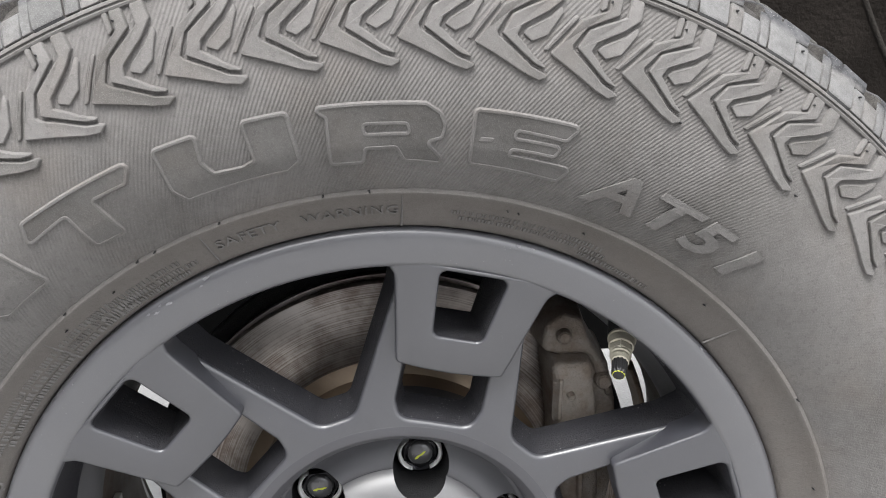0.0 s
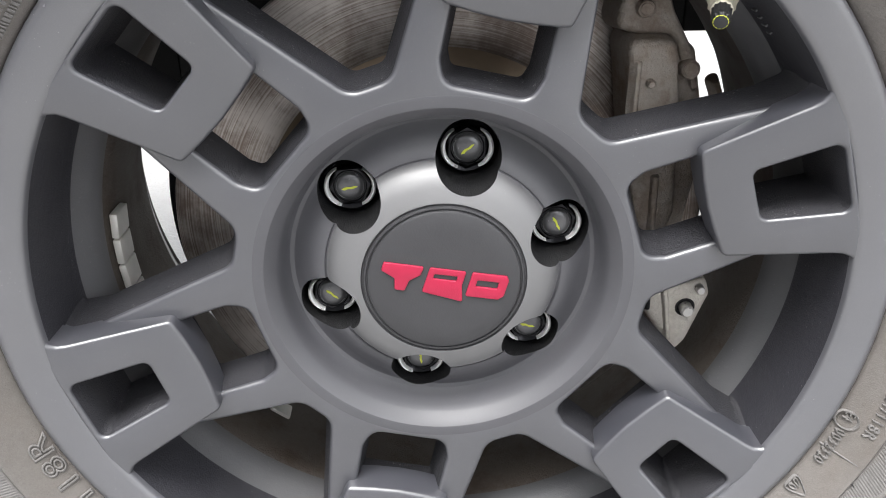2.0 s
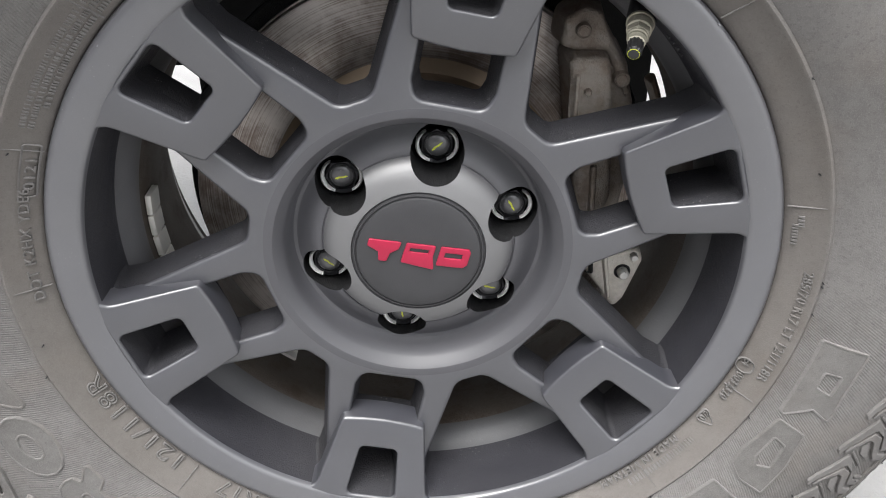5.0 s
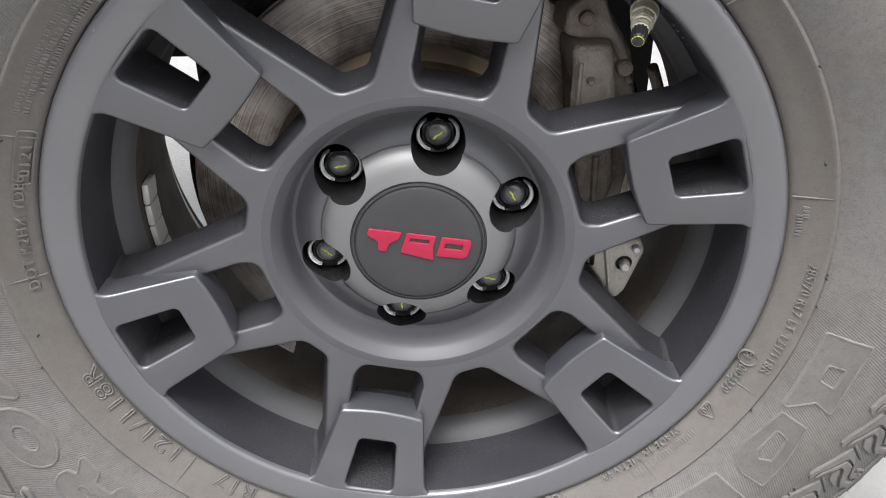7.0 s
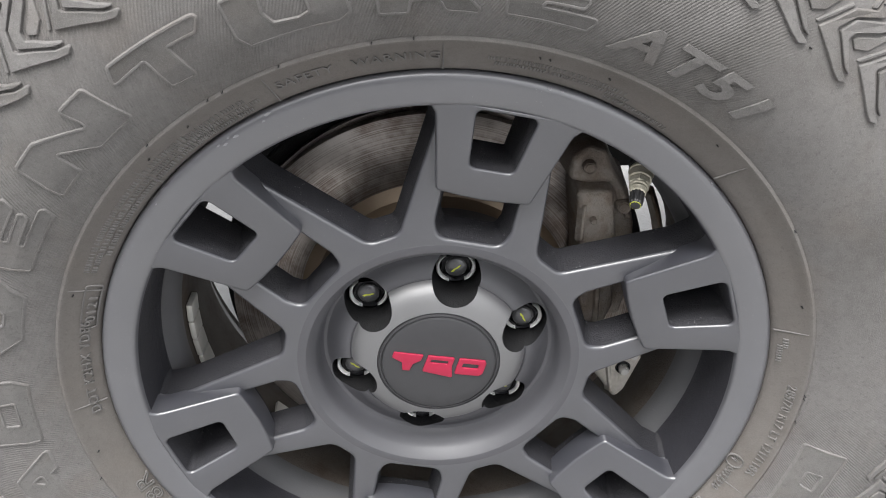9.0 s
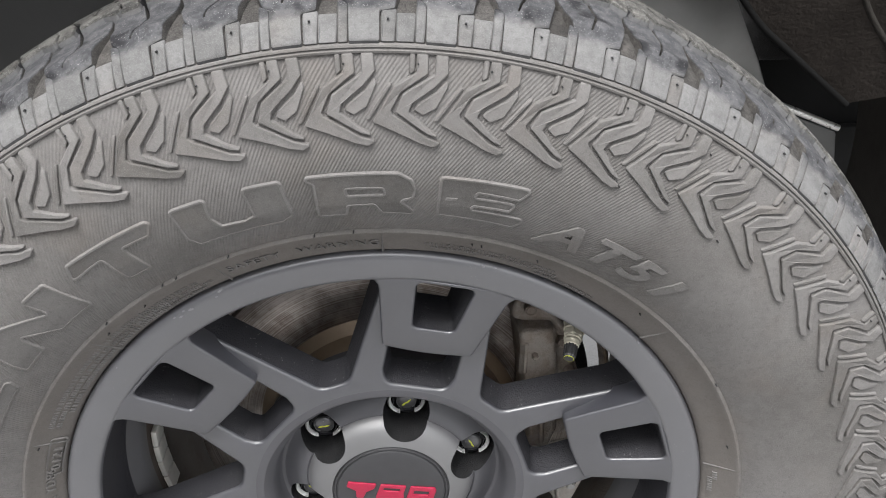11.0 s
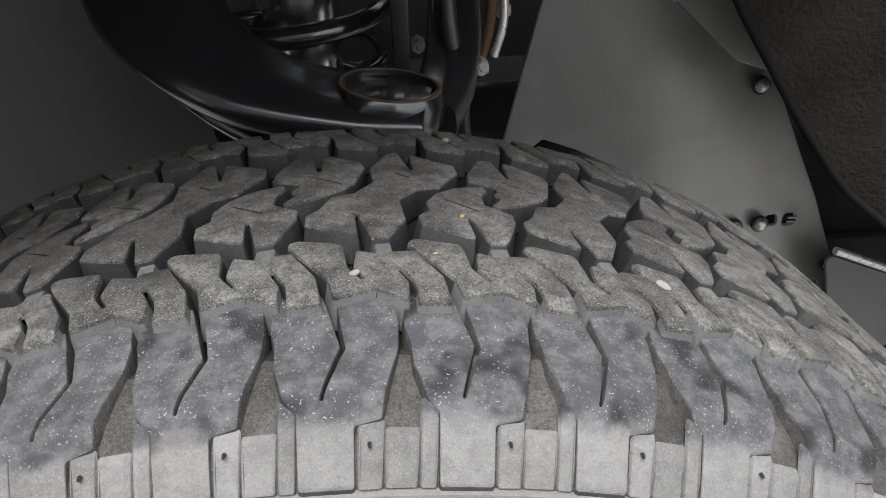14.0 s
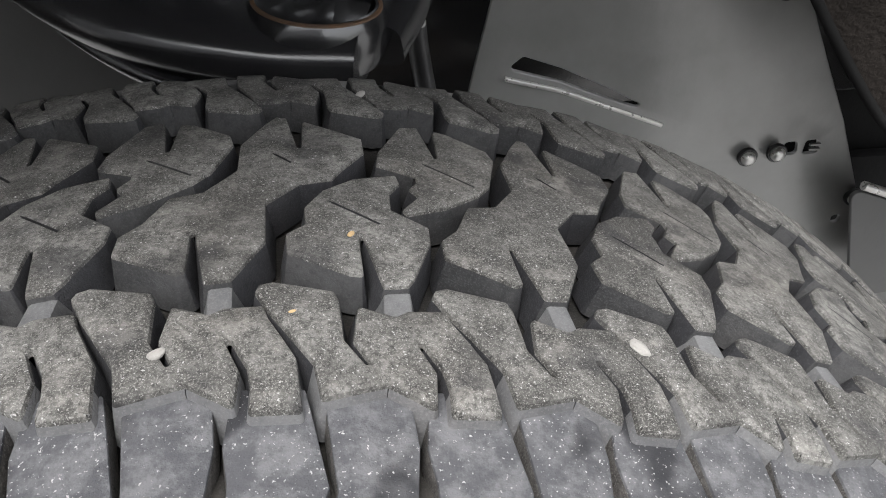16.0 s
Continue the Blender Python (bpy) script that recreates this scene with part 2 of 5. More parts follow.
LEAD = plain("zinc_weight", (0.74, 0.72, 0.68), 0.42, 0.3, 0.2, 60, 0.0003)
IVORY = plain("valve_collar", (0.50, 0.47, 0.38), 0.38, 0.3, 0.15, 80, 0.0002)
BLACK_PLASTIC = plain("black_plastic", (0.016, 0.016, 0.017), 0.4, 0.0, 0.3, 60, 0.0004)
ARM = plain("gloss_black_arm", (0.016, 0.016, 0.017), 0.20, 0.0, 0.3, 30, 0.00012, 1.0)
# broad pale and dark patches imitate uneven reflections on the metal
SHIELD = plain("dusty_inner_fender", (0.245, 0.243, 0.238), 0.34, 0.3, 0.45, 7, 0.0004)
LINER = plain("felt_wheel_liner", (0.034, 0.031, 0.028), 0.9, 0.0, 0.35, 40, 0.003, 0.1)
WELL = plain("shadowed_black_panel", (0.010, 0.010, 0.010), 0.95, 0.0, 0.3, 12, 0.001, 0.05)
STEEL = plain("zinc_bolt", (0.60, 0.59, 0.57), 0.3, 0.6, 0.2, 80, 0.0004)
RUST_EDGE = rusty("rusty_seal_edge", (0.10, 0.07, 0.05), (0.17, 0.09, 0.045), 0.6)
CONCRETE = plain("worn_asphalt", (0.26, 0.258, 0.256), 0.85, 0.0, 0.22, 9, 0.004)
STONE = plain("pale_grit", (0.26, 0.25, 0.235), 0.8, 0.0, 0.3, 200, 0.001)
TAN = plain("tan_grit", (0.40, 0.28, 0.14), 0.8, 0.0, 0.2, 200, 0.001)

# ---------------------------------------------------------------- mesh helpers


def finish(bm, name, material, angle=35, smooth=True):
    """A mesh from bm, with smooth faces and sharp edges past the angle."""
    bmesh.ops.recalc_face_normals(bm, faces=bm.faces)
    me = bpy.data.meshes.new(name)
    bm.to_mesh(me)
    bm.free()
    for mat in (material if isinstance(material, (list, tuple)) else [material]):
        me.materials.append(mat)
    if smooth:
        me.polygons.foreach_set("use_smooth", [True] * len(me.polygons))
        me.set_sharp_from_angle(angle=radians(angle))
    return me


def part(name, bm, material, parent, label="", angle=35, kind=""):
    ob = new(name, bm if isinstance(bm, bpy.types.Mesh) else finish(bm, name, material, angle))
    ob.parent = parent
    return tagged(ob, label, kind=kind)


def thing(name, at, label, category, group="", kind=""):
    ob = new(name)
    ob.location = at
    ob.empty_display_size = 0.05
    return tagged(ob, label, category, group, kind)


def revolve(bm, prof, n=180, closed=False):
    """Turns (radius, y) points about the y axis."""
    rings = []
    for r, y in prof:
        if r < 1e-6:
            rings.append([bm.verts.new((0, y, 0))] * n)
        else:
            rings.append([bm.verts.new((r * math.sin(2 * math.pi * i / n), y, r * math.cos(2 * math.pi * i / n))) for i in range(n)])
    pairs = list(zip(rings, rings[1:])) + ([(rings[-1], rings[0])] if closed else [])
    for a, b in pairs:
        for i in range(n):
            j = (i + 1) % n
            vs = []
            for v in (a[i], a[j], b[j], b[i]):
                if v not in vs:
                    vs.append(v)
            if len(vs) > 2:
                bm.faces.new(vs)
    return bm


def fillet(pts, rad, gap=0.004):
    """A closed outline with rounded corners and points no further apart than gap. rad: one radius or one for each corner."""
    out, n = [], len(pts)
    for i in range(n):
        a, b, c = (Vector(pts[k % n]) for k in (i - 1, i, i + 1))
        r = rad[i] if isinstance(rad, (list, tuple)) else rad
        u, w = (a - b).normalized(), (c - b).normalized()
        ang = u.angle(w, math.pi)
        if r <= 0 or ang > 3.1:
            out.append(b)
            continue
        d = min(r / math.tan(ang / 2), 0.48 * (a - b).length, 0.48 * (c - b).length)
        r = d * math.tan(ang / 2)
        mid = b + (u + w).normalized() * (r / math.sin(ang / 2))
        p, q = b + u * d - mid, b + w * d - mid
        turn = math.atan2(p.x * q.y - p.y * q.x, p.dot(q))
        k = max(3, int(abs(turn) * r / 0.0015))
        k = min(k, 8)
        for s in range(k + 1):
            t = turn * s / k
            out.append(mid + Vector((p.x * math.cos(t) - p.y * math.sin(t), p.x * math.sin(t) + p.y * math.cos(t))))
    dense = []
    for a, b in zip(out, out[1:] + out[:1]):
        k = max(1, int((b - a).length / gap))
        if (b - a).length > 1e-6:
            dense += [a.lerp(b, s / k) for s in range(k)]
    area = sum(a.x * b.y - b.x * a.y for a, b in zip(dense, dense[1:] + dense[:1]))
    return dense if area > 0 else dense[::-1]


def grow(loop, d):
    """The outline pushed outwards by d (inwards where minus)."""
    out, n = [], len(loop)
    for i in range(n):
        a, b, c = loop[i - 1], loop[i], loop[(i + 1) % n]
        e, f = (b - a).normalized(), (c - b).normalized()
        na, nb = Vector((e.y, -e.x)), Vector((f.y, -f.x))
        m = na + nb
        m = m.normalized() if m.length > 1e-6 else na
        out.append(b + m * (d / max(0.5, m.dot(na))))
    return out


def slab(bm, outer, holes, y_of, edge=0.0025, depth=0.03, draft=0.0, outer_depth=None, outer_edge=None):
    """A face with rounded edges, walls that run back from its outline and through its holes, standing in the plane of the wheel."""
    def put(loop, back):
        return [bm.verts.new((p.x, y_of(p) + back, p.y)) for p in loop]

    def walls(loop, sign, deep, e):
        steps = [(-e, 0.0), (-e * 0.5, e * 0.13), (-e * 0.13, e * 0.5), (0, e), (draft, deep)] if e else [(0, 0), (draft, deep)]
        first = prev = put(grow(loop, sign * steps[0][0]), steps[0][1])
        for off, back in steps[1:]:
            cur = put(grow(loop, sign * off), back)
            for i in range(len(cur)):
                j = (i + 1) % len(cur)
                bm.faces.new((prev[i], prev[j], cur[j], cur[i]))
            prev = cur
        return first

    loops = [walls(outer, 1, outer_depth or depth, edge if outer_edge is None else outer_edge)]
    loops += [walls(h, -1, depth, edge) for h in holes]
    edges = []
    for lp in loops:
        for a, b in zip(lp, lp[1:] + lp[:1]):
            edges.append(bm.edges.get((a, b)) or bm.edges.new((a, b)))
    bmesh.ops.triangle_fill(bm, use_beauty=True, use_dissolve=False, edges=edges, normal=(0, -1, 0))
    return bm


def circle(r, n=180, cx=0.0, cz=0.0):
    return [Vector((cx + r * math.cos(2 * math.pi * i / n), cz + r * math.sin(2 * math.pi * i / n))) for i in range(n)]


def about(pts, degrees):
    """(sideways, outwards) points round an arm at that clock angle, as points of the wheel's plane."""
    s, c = math.sin(radians(degrees)), math.cos(radians(degrees))
    return [(a * c + b * s, b * c - a * s) for a, b in pts]


def tube(bm, path, radius, n=12, closed=False):
    """A round bar along a path; radius may be one for each point."""
    pts = [Vector(p) for p in path]
    rings, side = [], None
    for i, p in enumerate(pts):
        a = pts[i - 1] if i or closed else p
        b = pts[(i + 1) % len(pts)] if i + 1 < len(pts) or closed else p
        d = (b - a).normalized()
        side = d.orthogonal().normalized() if side is None else (side - d * side.dot(d)).normalized()
        up = d.cross(side)
        r = radius[i] if isinstance(radius, (list, tuple)) else radius
        rings.append([bm.verts.new(p + (side * math.cos(2 * math.pi * k / n) + up * math.sin(2 * math.pi * k / n)) * r) for k in range(n)])
    for a, b in list(zip(rings, rings[1:])) + ([(rings[-1], rings[0])] if closed else []):
        for k in range(n):
            bm.faces.new((a[k], a[(k + 1) % n], b[(k + 1) % n], b[k]))
    if not closed:
        bm.faces.new(rings[0][::-1])
        bm.faces.new(rings[-1])
    return bm


def block(bm, size, at=(0, 0, 0), bevel=0.002, rot=None):
    made = bmesh.ops.create_cube(bm, size=1.0)["verts"]
    bmesh.ops.scale(bm, vec=size, verts=made)
    es = list({e for v in made for e in v.link_edges})
    if bevel:
        made = bmesh.ops.bevel(bm, geom=es, offset=bevel, segments=2, affect="EDGES", profile=0.5)["verts"]
        made = list({v for v in made})
    m = Matrix.Translation(at) @ (rot or Matrix.Identity(4))
    bmesh.ops.transform(bm, matrix=m, verts=made)
    return bm


def smooth_path(pts, k=8):
    """A Catmull-Rom line through the points."""
    p = [Vector(q) for q in pts]
    p = [p[0] * 2 - p[1]] + p + [p[-1] * 2 - p[-2]]
    out = []
    for i in range(1, len(p) - 2):
        for s in range(k):
            t = s / k
            a, b, c, d = p[i - 1:i + 3]
            out.append(0.5 * (2 * b + (c - a) * t + (2 * a - 5 * b + 4 * c - d) * t * t + (3 * b - a - 3 * c + d) * t ** 3))
    return out + [p[-2]]


def carved(body, cutters):
    """The mesh body less the cutter meshes."""
    ob = new("temporary", body)
    made = []
    for me in cutters:
        c = new("temporary_cutter", me)
        mod = ob.modifiers.new("cut", "BOOLEAN")
        mod.operation, mod.object, mod.solver, mod.material_mode = "DIFFERENCE", c, "EXACT", "TRANSFER"
        made.append(c)
    graph = bpy.context.evaluated_depsgraph_get()
    out = bpy.data.meshes.new_from_object(ob.evaluated_get(graph))
    for o in [ob] + made:
        bpy.data.objects.remove(o)
    return out

# ---------------------------------------------------------------- ground
bm = bmesh.new()
rings = [0.0, 0.4, 0.8, 1.5, 3, 8, 30, 200, 2000]
prev = None
for r in rings[1:]:
    cur = [bm.verts.new((r * math.cos(k * math.pi / 16), 0.5 + r * math.sin(k * math.pi / 16), 0)) for k in range(32)]
    if prev is None:
        bm.faces.new(cur)
    else:
        for k in range(32):
            bm.faces.new((prev[k], prev[(k + 1) % 32], cur[(k + 1) % 32], cur[k]))
    prev = cur
ground = new("ground", finish(bm, "ground", CONCRETE))
tagged(ground, "grey bare asphalt ground under the wheel", "ground", kind="structure")

# plain unseen wall added behind the camera to block light from the low sky
STUCCO = plain("grey_render", (0.32, 0.32, 0.325), 0.9, 0.0, 0.2, 2.0, 0.004)
bm = block(bmesh.new(), (16, 0.2, 3.0), (-7.0, -3.2, 1.5), 0.02)
tagged(new("wall_back", finish(bm, "wall_back", STUCCO)), "plain grey unseen wall added to hold back low sky light", "wall", kind="structure")

# ---------------------------------------------------------------- wheel
wheel = thing("wheel", (0, 0, CZ), "matte dark grey alloy wheel with a dusty all-terrain tyre", "wheel")
PHI = 12.0                                  # clock angle of the first arm
ARMS = [PHI + 60 * k for k in range(6)]

# --- rim: lip, barrel and six-armed face
LIP = [(0.228, 0.492), (0.2385, 0.484), (0.2400, 0.474), (0.2401, 0.4640), (0.2395, 0.4611), (0.2378, 0.4597), (0.2345, 0.4594),
       (0.2270, 0.4606), (0.2210, 0.4620), (0.2186, 0.4630), (0.2176, 0.4648), (0.2171, 0.4676), (0.2167, 0.4900), (0.2155, 0.5060),
       (0.2135, 0.5150), (0.2105, 0.5215), (0.2072, 0.5262), (0.2048, 0.5312), (0.2034, 0.5370), (0.2028, 0.5495), (0.2035, 0.5800), (0.2080, 0.6200),
       (0.2160, 0.6550), (0.2220, 0.6720), (0.2250, 0.6720), (0.2190, 0.6550), (0.2110, 0.6200), (0.2065, 0.5700), (0.2075, 0.5480), (0.2180, 0.5220),
       (0.2200, 0.5020)]
bm = revolve(bmesh.new(), LIP, 240, closed=True)
for f in bm.faces:
    c = f.calc_center_median()
    if c.y > 0.4676 and math.hypot(c.x, c.z) < 0.2170:
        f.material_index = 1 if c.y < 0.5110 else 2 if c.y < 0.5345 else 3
rim = part("rim", finish(bm, "rim", [LIP_PAINT, BARREL, HUMP, BROWN_DUST], 50), None, wheel, "matte dark grey alloy rim with a dusty barrel")

BIG = [(-0.0110, 0.1172), (0.0110, 0.1172), (0.0612, 0.1862)]
corner = math.radians(18.6)
arc = [(0.2192 * math.sin(a), 0.2192 * math.cos(a)) for a in np.linspace(corner, -corner, 9)]
BIG = BIG + arc + [(-0.0612, 0.1862)]
BIG_R = [0.012, 0.012, 0] + [0.010] + [0] * 7 + [0.010] + [0]
SMALL = [(-0.0222, 0.1103), (0.0222, 0.1103), (0.0265, 0.1220), (0.0262, 0.1580), (-0.0262, 0.1580), (-0.0265, 0.1220)]
SMALL_R = [0.010, 0.010, 0.007, 0.006, 0.006, 0.007]
WINDOW = [(-0.0145, 0.1722), (0.0145, 0.1722), (0.0196, 0.2152), (-0.0196, 0.2152)]

holes = []
for k in range(6):
    holes.append(fillet(about(BIG, ARMS[k] + 30), BIG_R))
    holes.append(fillet(about(SMALL, ARMS[k]), SMALL_R))
    holes.append(fillet(about([(u * 1.05, v + (0.0008 if v > 0.2 else -0.0012)) for u, v in WINDOW], ARMS[k]), 0.005))
bm = slab(bmesh.new(), circle(0.2245), holes + [circle(0.1000)], lambda p: 0.4862, edge=0.0028, depth=0.027, draft=0.0045, outer_edge=0)
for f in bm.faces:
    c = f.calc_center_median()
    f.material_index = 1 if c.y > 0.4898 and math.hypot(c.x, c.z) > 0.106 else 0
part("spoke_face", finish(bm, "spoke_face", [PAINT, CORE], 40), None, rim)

# raised pads on the arms
PAD = [(-0.0320, 0.1500), (-0.0160, 0.1482), (0.0, 0.1474), (0.0160, 0.1482), (0.0320, 0.1500)]
FLARE = [(0.0427, 0.2040), (0.0440, 0.2082), (0.0468, 0.2115), (0.0510, 0.2130), (0.0560, 0.2125), (0.0562, 0.2185)]
PAD += FLARE + [(-u, v) for u, v in FLARE[::-1]]
PAD_R = [0.0035, 0, 0, 0, 0.0035] + [0] * 12
bm = slab(bmesh.new(), fillet(PAD, PAD_R), [fillet(WINDOW, 0.0045)], lambda p: 0.4785 - (p.y - 0.150) * 0.236, edge=0.0021, depth=0.036, outer_depth=0.022)
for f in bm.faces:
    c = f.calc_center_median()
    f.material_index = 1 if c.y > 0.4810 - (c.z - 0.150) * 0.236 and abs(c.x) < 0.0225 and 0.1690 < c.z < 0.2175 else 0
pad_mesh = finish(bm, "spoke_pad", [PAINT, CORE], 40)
for a in ARMS:
    pad = part("spoke_pad", pad_mesh, None, rim)
    pad.rotation_euler = (0, radians(a), 0)

# --- hub: chamfered ring, groove and domed cap, with six pockets for the nuts
HUB = [(0.1070, 0.520), (0.1070, 0.4866), (0.1066, 0.48615), (0.1020, 0.4860), (0.1004, 0.4863), (0.0987, 0.4878), (0.0948, 0.4928), (0.0937, 0.4945), (0.0928, 0.4985), (0.0917, 0.5050), (0.0910, 0.5090), (0.0892, 0.5116),
       (0.0868, 0.5124), (0.0838, 0.5114), (0.0800, 0.5086), (0.0760, 0.5054), (0.0724, 0.5032), (0.0700, 0.5024), (0.0684, 0.5023), (0.0676, 0.5032), (0.0670, 0.5030), (0.0662, 0.5004), (0.0640, 0.4968), (0.0600, 0.4935), (0.0550, 0.4912),
       (0.0500, 0.4897), (0.0480, 0.4890), (0.0470, 0.4888), (0.0464, 0.4900), (0.0458, 0.4900), (0.0452, 0.4884), (0.0443, 0.4881),
       (0.0438, 0.4892), (0.0433, 0.4892), (0.0428, 0.4878), (0.0418, 0.4872), (0.0300, 0.4868), (0.0, 0.4866)]
bm = revolve(bmesh.new(), HUB + [(0.0, 0.54), (0.1070, 0.54)], 180)
bmesh.ops.remove_doubles(bm, verts=bm.verts, dist=1e-6)
last = [v for v in bm.verts if abs(v.co.y - 0.54) < 1e-6 and math.hypot(v.co.x, v.co.z) > 0.1]
first = [v for v in bm.verts if abs(v.co.y - 0.52) < 1e-6]
last.sort(key=lambda v: math.atan2(v.co.x, v.co.z)), first.sort(key=lambda v: math.atan2(v.co.x, v.co.z))
for i in range(len(first)):
    j = (i + 1) % len(first)
    bm.faces.new((first[i], first[j], last[j], last[i]))
for f in bm.faces:
    r = max(math.hypot(v.co.x, v.co.z) for v in f.verts)
    f.material_index = 2 if r < 0.0473 else 1 if r < 0.0671 else 0
hub_mesh = finish(bm, "hub", [HUB_PAINT, CAP, DISC], 30)
cutters = []
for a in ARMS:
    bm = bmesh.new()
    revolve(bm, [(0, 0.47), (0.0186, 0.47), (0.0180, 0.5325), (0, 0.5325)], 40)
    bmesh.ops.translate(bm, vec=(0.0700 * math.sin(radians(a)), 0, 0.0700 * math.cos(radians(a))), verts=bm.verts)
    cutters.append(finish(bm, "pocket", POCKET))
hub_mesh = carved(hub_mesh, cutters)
hub_mesh.polygons.foreach_set("use_smooth", [True] * len(hub_mesh.polygons))
hub_mesh.set_sharp_from_angle(angle=radians(30))
hub = part("centre_cap", hub_mesh, None, wheel, "domed satin black centre cap with a red emblem")

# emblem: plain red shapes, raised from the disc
tilt = radians(9)


def emblem(pts, rad):
    turned = [(x * math.cos(tilt) + z * math.sin(tilt), z * math.cos(tilt) - x * math.sin(tilt)) for x, z in pts]
    return fillet(turned, rad, 0.003)


for pts, slot in (
        ([(-0.0352, 0.0085), (-0.0125, 0.0085), (-0.0142, 0.0030), (-0.0198, -0.0010), (-0.0215, -0.0075), (-0.0272, -0.0075), (-0.0280, -0.0005), (-0.0360, 0.0035)], None),
        ([(-0.0092, 0.0085), (0.0112, 0.0085), (0.0100, 0.0000), (0.0118, -0.0105), (-0.0118, -0.0070)], [(-0.0062, 0.0050), (0.0070, 0.0050), (0.0064, 0.0020), (-0.0068, 0.0020)]),
        ([(0.0148, 0.0085), (0.0345, 0.0085), (0.0358, 0.0060), (0.0345, -0.0040), (0.0315, -0.0066), (0.0128, -0.0066)], [(0.0182, 0.0042), (0.0306, 0.0042), (0.0300, 0.0000), (0.0176, 0.0000)])):
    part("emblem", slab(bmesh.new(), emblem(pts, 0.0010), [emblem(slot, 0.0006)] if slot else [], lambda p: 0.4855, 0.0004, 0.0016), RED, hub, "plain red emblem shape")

# --- wheel nuts
def hexagon(bm, r, y0, y1, chamfer=0.0015, n=6):
    lv = [(r - chamfer, y0), (r, y0 + chamfer), (r, y1)]
    rows = [[bm.verts.new((q * math.sin(k * 2 * math.pi / n), y, q * math.cos(k * 2 * math.pi / n))) for k in range(n)] for q, y in lv]
    for a, b in zip(rows, rows[1:]):
        for k in range(n):
            bm.faces.new((a[k], a[(k + 1) % n], b[(k + 1) % n], b[k]))
    bm.faces.new(rows[0])
    return bm


seat = finish(revolve(bmesh.new(), [(0.0120, 0.5180), (0.0150, 0.5165), (0.0163, 0.5170), (0.0168, 0.5200), (0.0168, 0.5275)], 40), "seat_ring", NUT)


def crescent(start, sweep, r0=0.0126, wide=0.0022):
    """A pale sickle for the glint on a nut's chrome ring, thick in its middle."""
    bm, rows = bmesh.new(), []
    for k in range(25):
        t, a = k / 24, radians(start + sweep * k / 24)
        w = wide * math.sin(math.pi * t) ** 0.7 + 0.0001
        rows.append([bm.verts.new((r * math.sin(a), y, r * math.cos(a))) for r, y in ((r0 - 0.0004, 0.5150), (r0, 0.5118), (r0 + w * 0.5, 0.5113), (r0 + w, 0.5122), (r0 + w, 0.5165))])
    for p, q in zip(rows, rows[1:]):
        for k in range(4):
            bm.faces.new((p[k], p[k + 1], q[k + 1], q[k]))
    return finish(bm, "bright_edge", CHROME, 60)


crescents = (crescent(35, 115), crescent(205, 120))
nut_body = hexagon(bmesh.new(), 0.0126, 0.5135, 0.5285, 0.0012)
nut_body = finish(nut_body, "nut_body", NUT, 25)
cap_mesh = finish(revolve(bmesh.new(), [(0.0086, 0.5165), (0.0084, 0.5136), (0.0080, 0.5122), (0.0072, 0.5114), (0.0050, 0.5108), (0.0025, 0.5105), (0.0, 0.5104)], 36), "nut_cap", NUT_FACE, 40)
collar = finish(revolve(bmesh.new(), [(0.0100, 0.5168), (0.0098, 0.5136), (0.0094, 0.5130), (0.0090, 0.5134), (0.0088, 0.5165)], 36), "nut_collar", NUT, 40)
for k, a in enumerate(ARMS):
    nut = new("lug_nut")
    nut.parent = wheel
    tagged(nut, "black chrome wheel nut with a yellow paint mark")
    nut.location = (0.0700 * math.sin(radians(a)), 0.0045, 0.0700 * math.cos(radians(a)))
    for nm, me in (("seat_ring", seat), ("nut_body", nut_body), ("nut_collar", collar), ("nut_cap", cap_mesh)):
        o = part(nm, me, None, nut)
        o.rotation_euler = (0, radians(17 * k), 0)
    for me in crescents:
        part("bright_edge", me, None, nut, "pale sickle in place of the glint on a chrome ring")
    bm = bmesh.new()
    loop = fillet([(-0.0050, -0.0002), (-0.0030, -0.0010), (-0.0012, -0.0004), (0.0014, -0.0009), (0.0050, -0.0003), (0.0030, 0.0006), (0.0008, 0.0004), (-0.0016, 0.0009), (-0.0036, 0.0005)], 0.0002, 0.002)
    slab(bm, loop, [], lambda p: 0.5103 + 0.0004 * min(1.0, (p.x / 0.005) ** 2), 0.0, 0.0003)
    o = part("paint_mark", bm, MARKER, nut, "yellow paint stripe")
    o.rotation_euler = (0, radians((-38, 62, 14, 82, 40, -10)[k]), 0)

# --- tyre valve, leaning out of the barrel
valve = part("valve_stem", revolve(bmesh.new(), [(0, 0), (0.0098, 0.0), (0.0104, 0.0012), (0.0104, 0.0026), (0.0096, 0.0034), (0.0092, 0.0095), (0.0080, 0.0102), (0.0076, 0.0172), (0.0068, 0.0180), (0.0070, 0.0200), (0.0064, 0.0212), (0.0064, 0.0232), (0.0054, 0.024), (0, 0.024)], 28),
             IVORY, wheel, "ivory metal valve stem with a black cap", angle=30)
bm = bmesh.new()
ring = [(0.0082, 0.0096), (0.0090, 0.0106), (0.0090, 0.0152), (0.0078, 0.0166)]
rows = [[bm.verts.new((q * math.sin(k * math.pi / 3), y, q * math.cos(k * math.pi / 3))) for k in range(6)] for q, y in ring]
for a, b in zip(rows, rows[1:]):
    for k in range(6):
        bm.faces.new((a[k], a[(k + 1) % 6], b[(k + 1) % 6], b[k]))
part("hex_nut", bm, IVORY, valve, "ivory hexagon nut", angle=20)
bm = bmesh.new()
rows = []
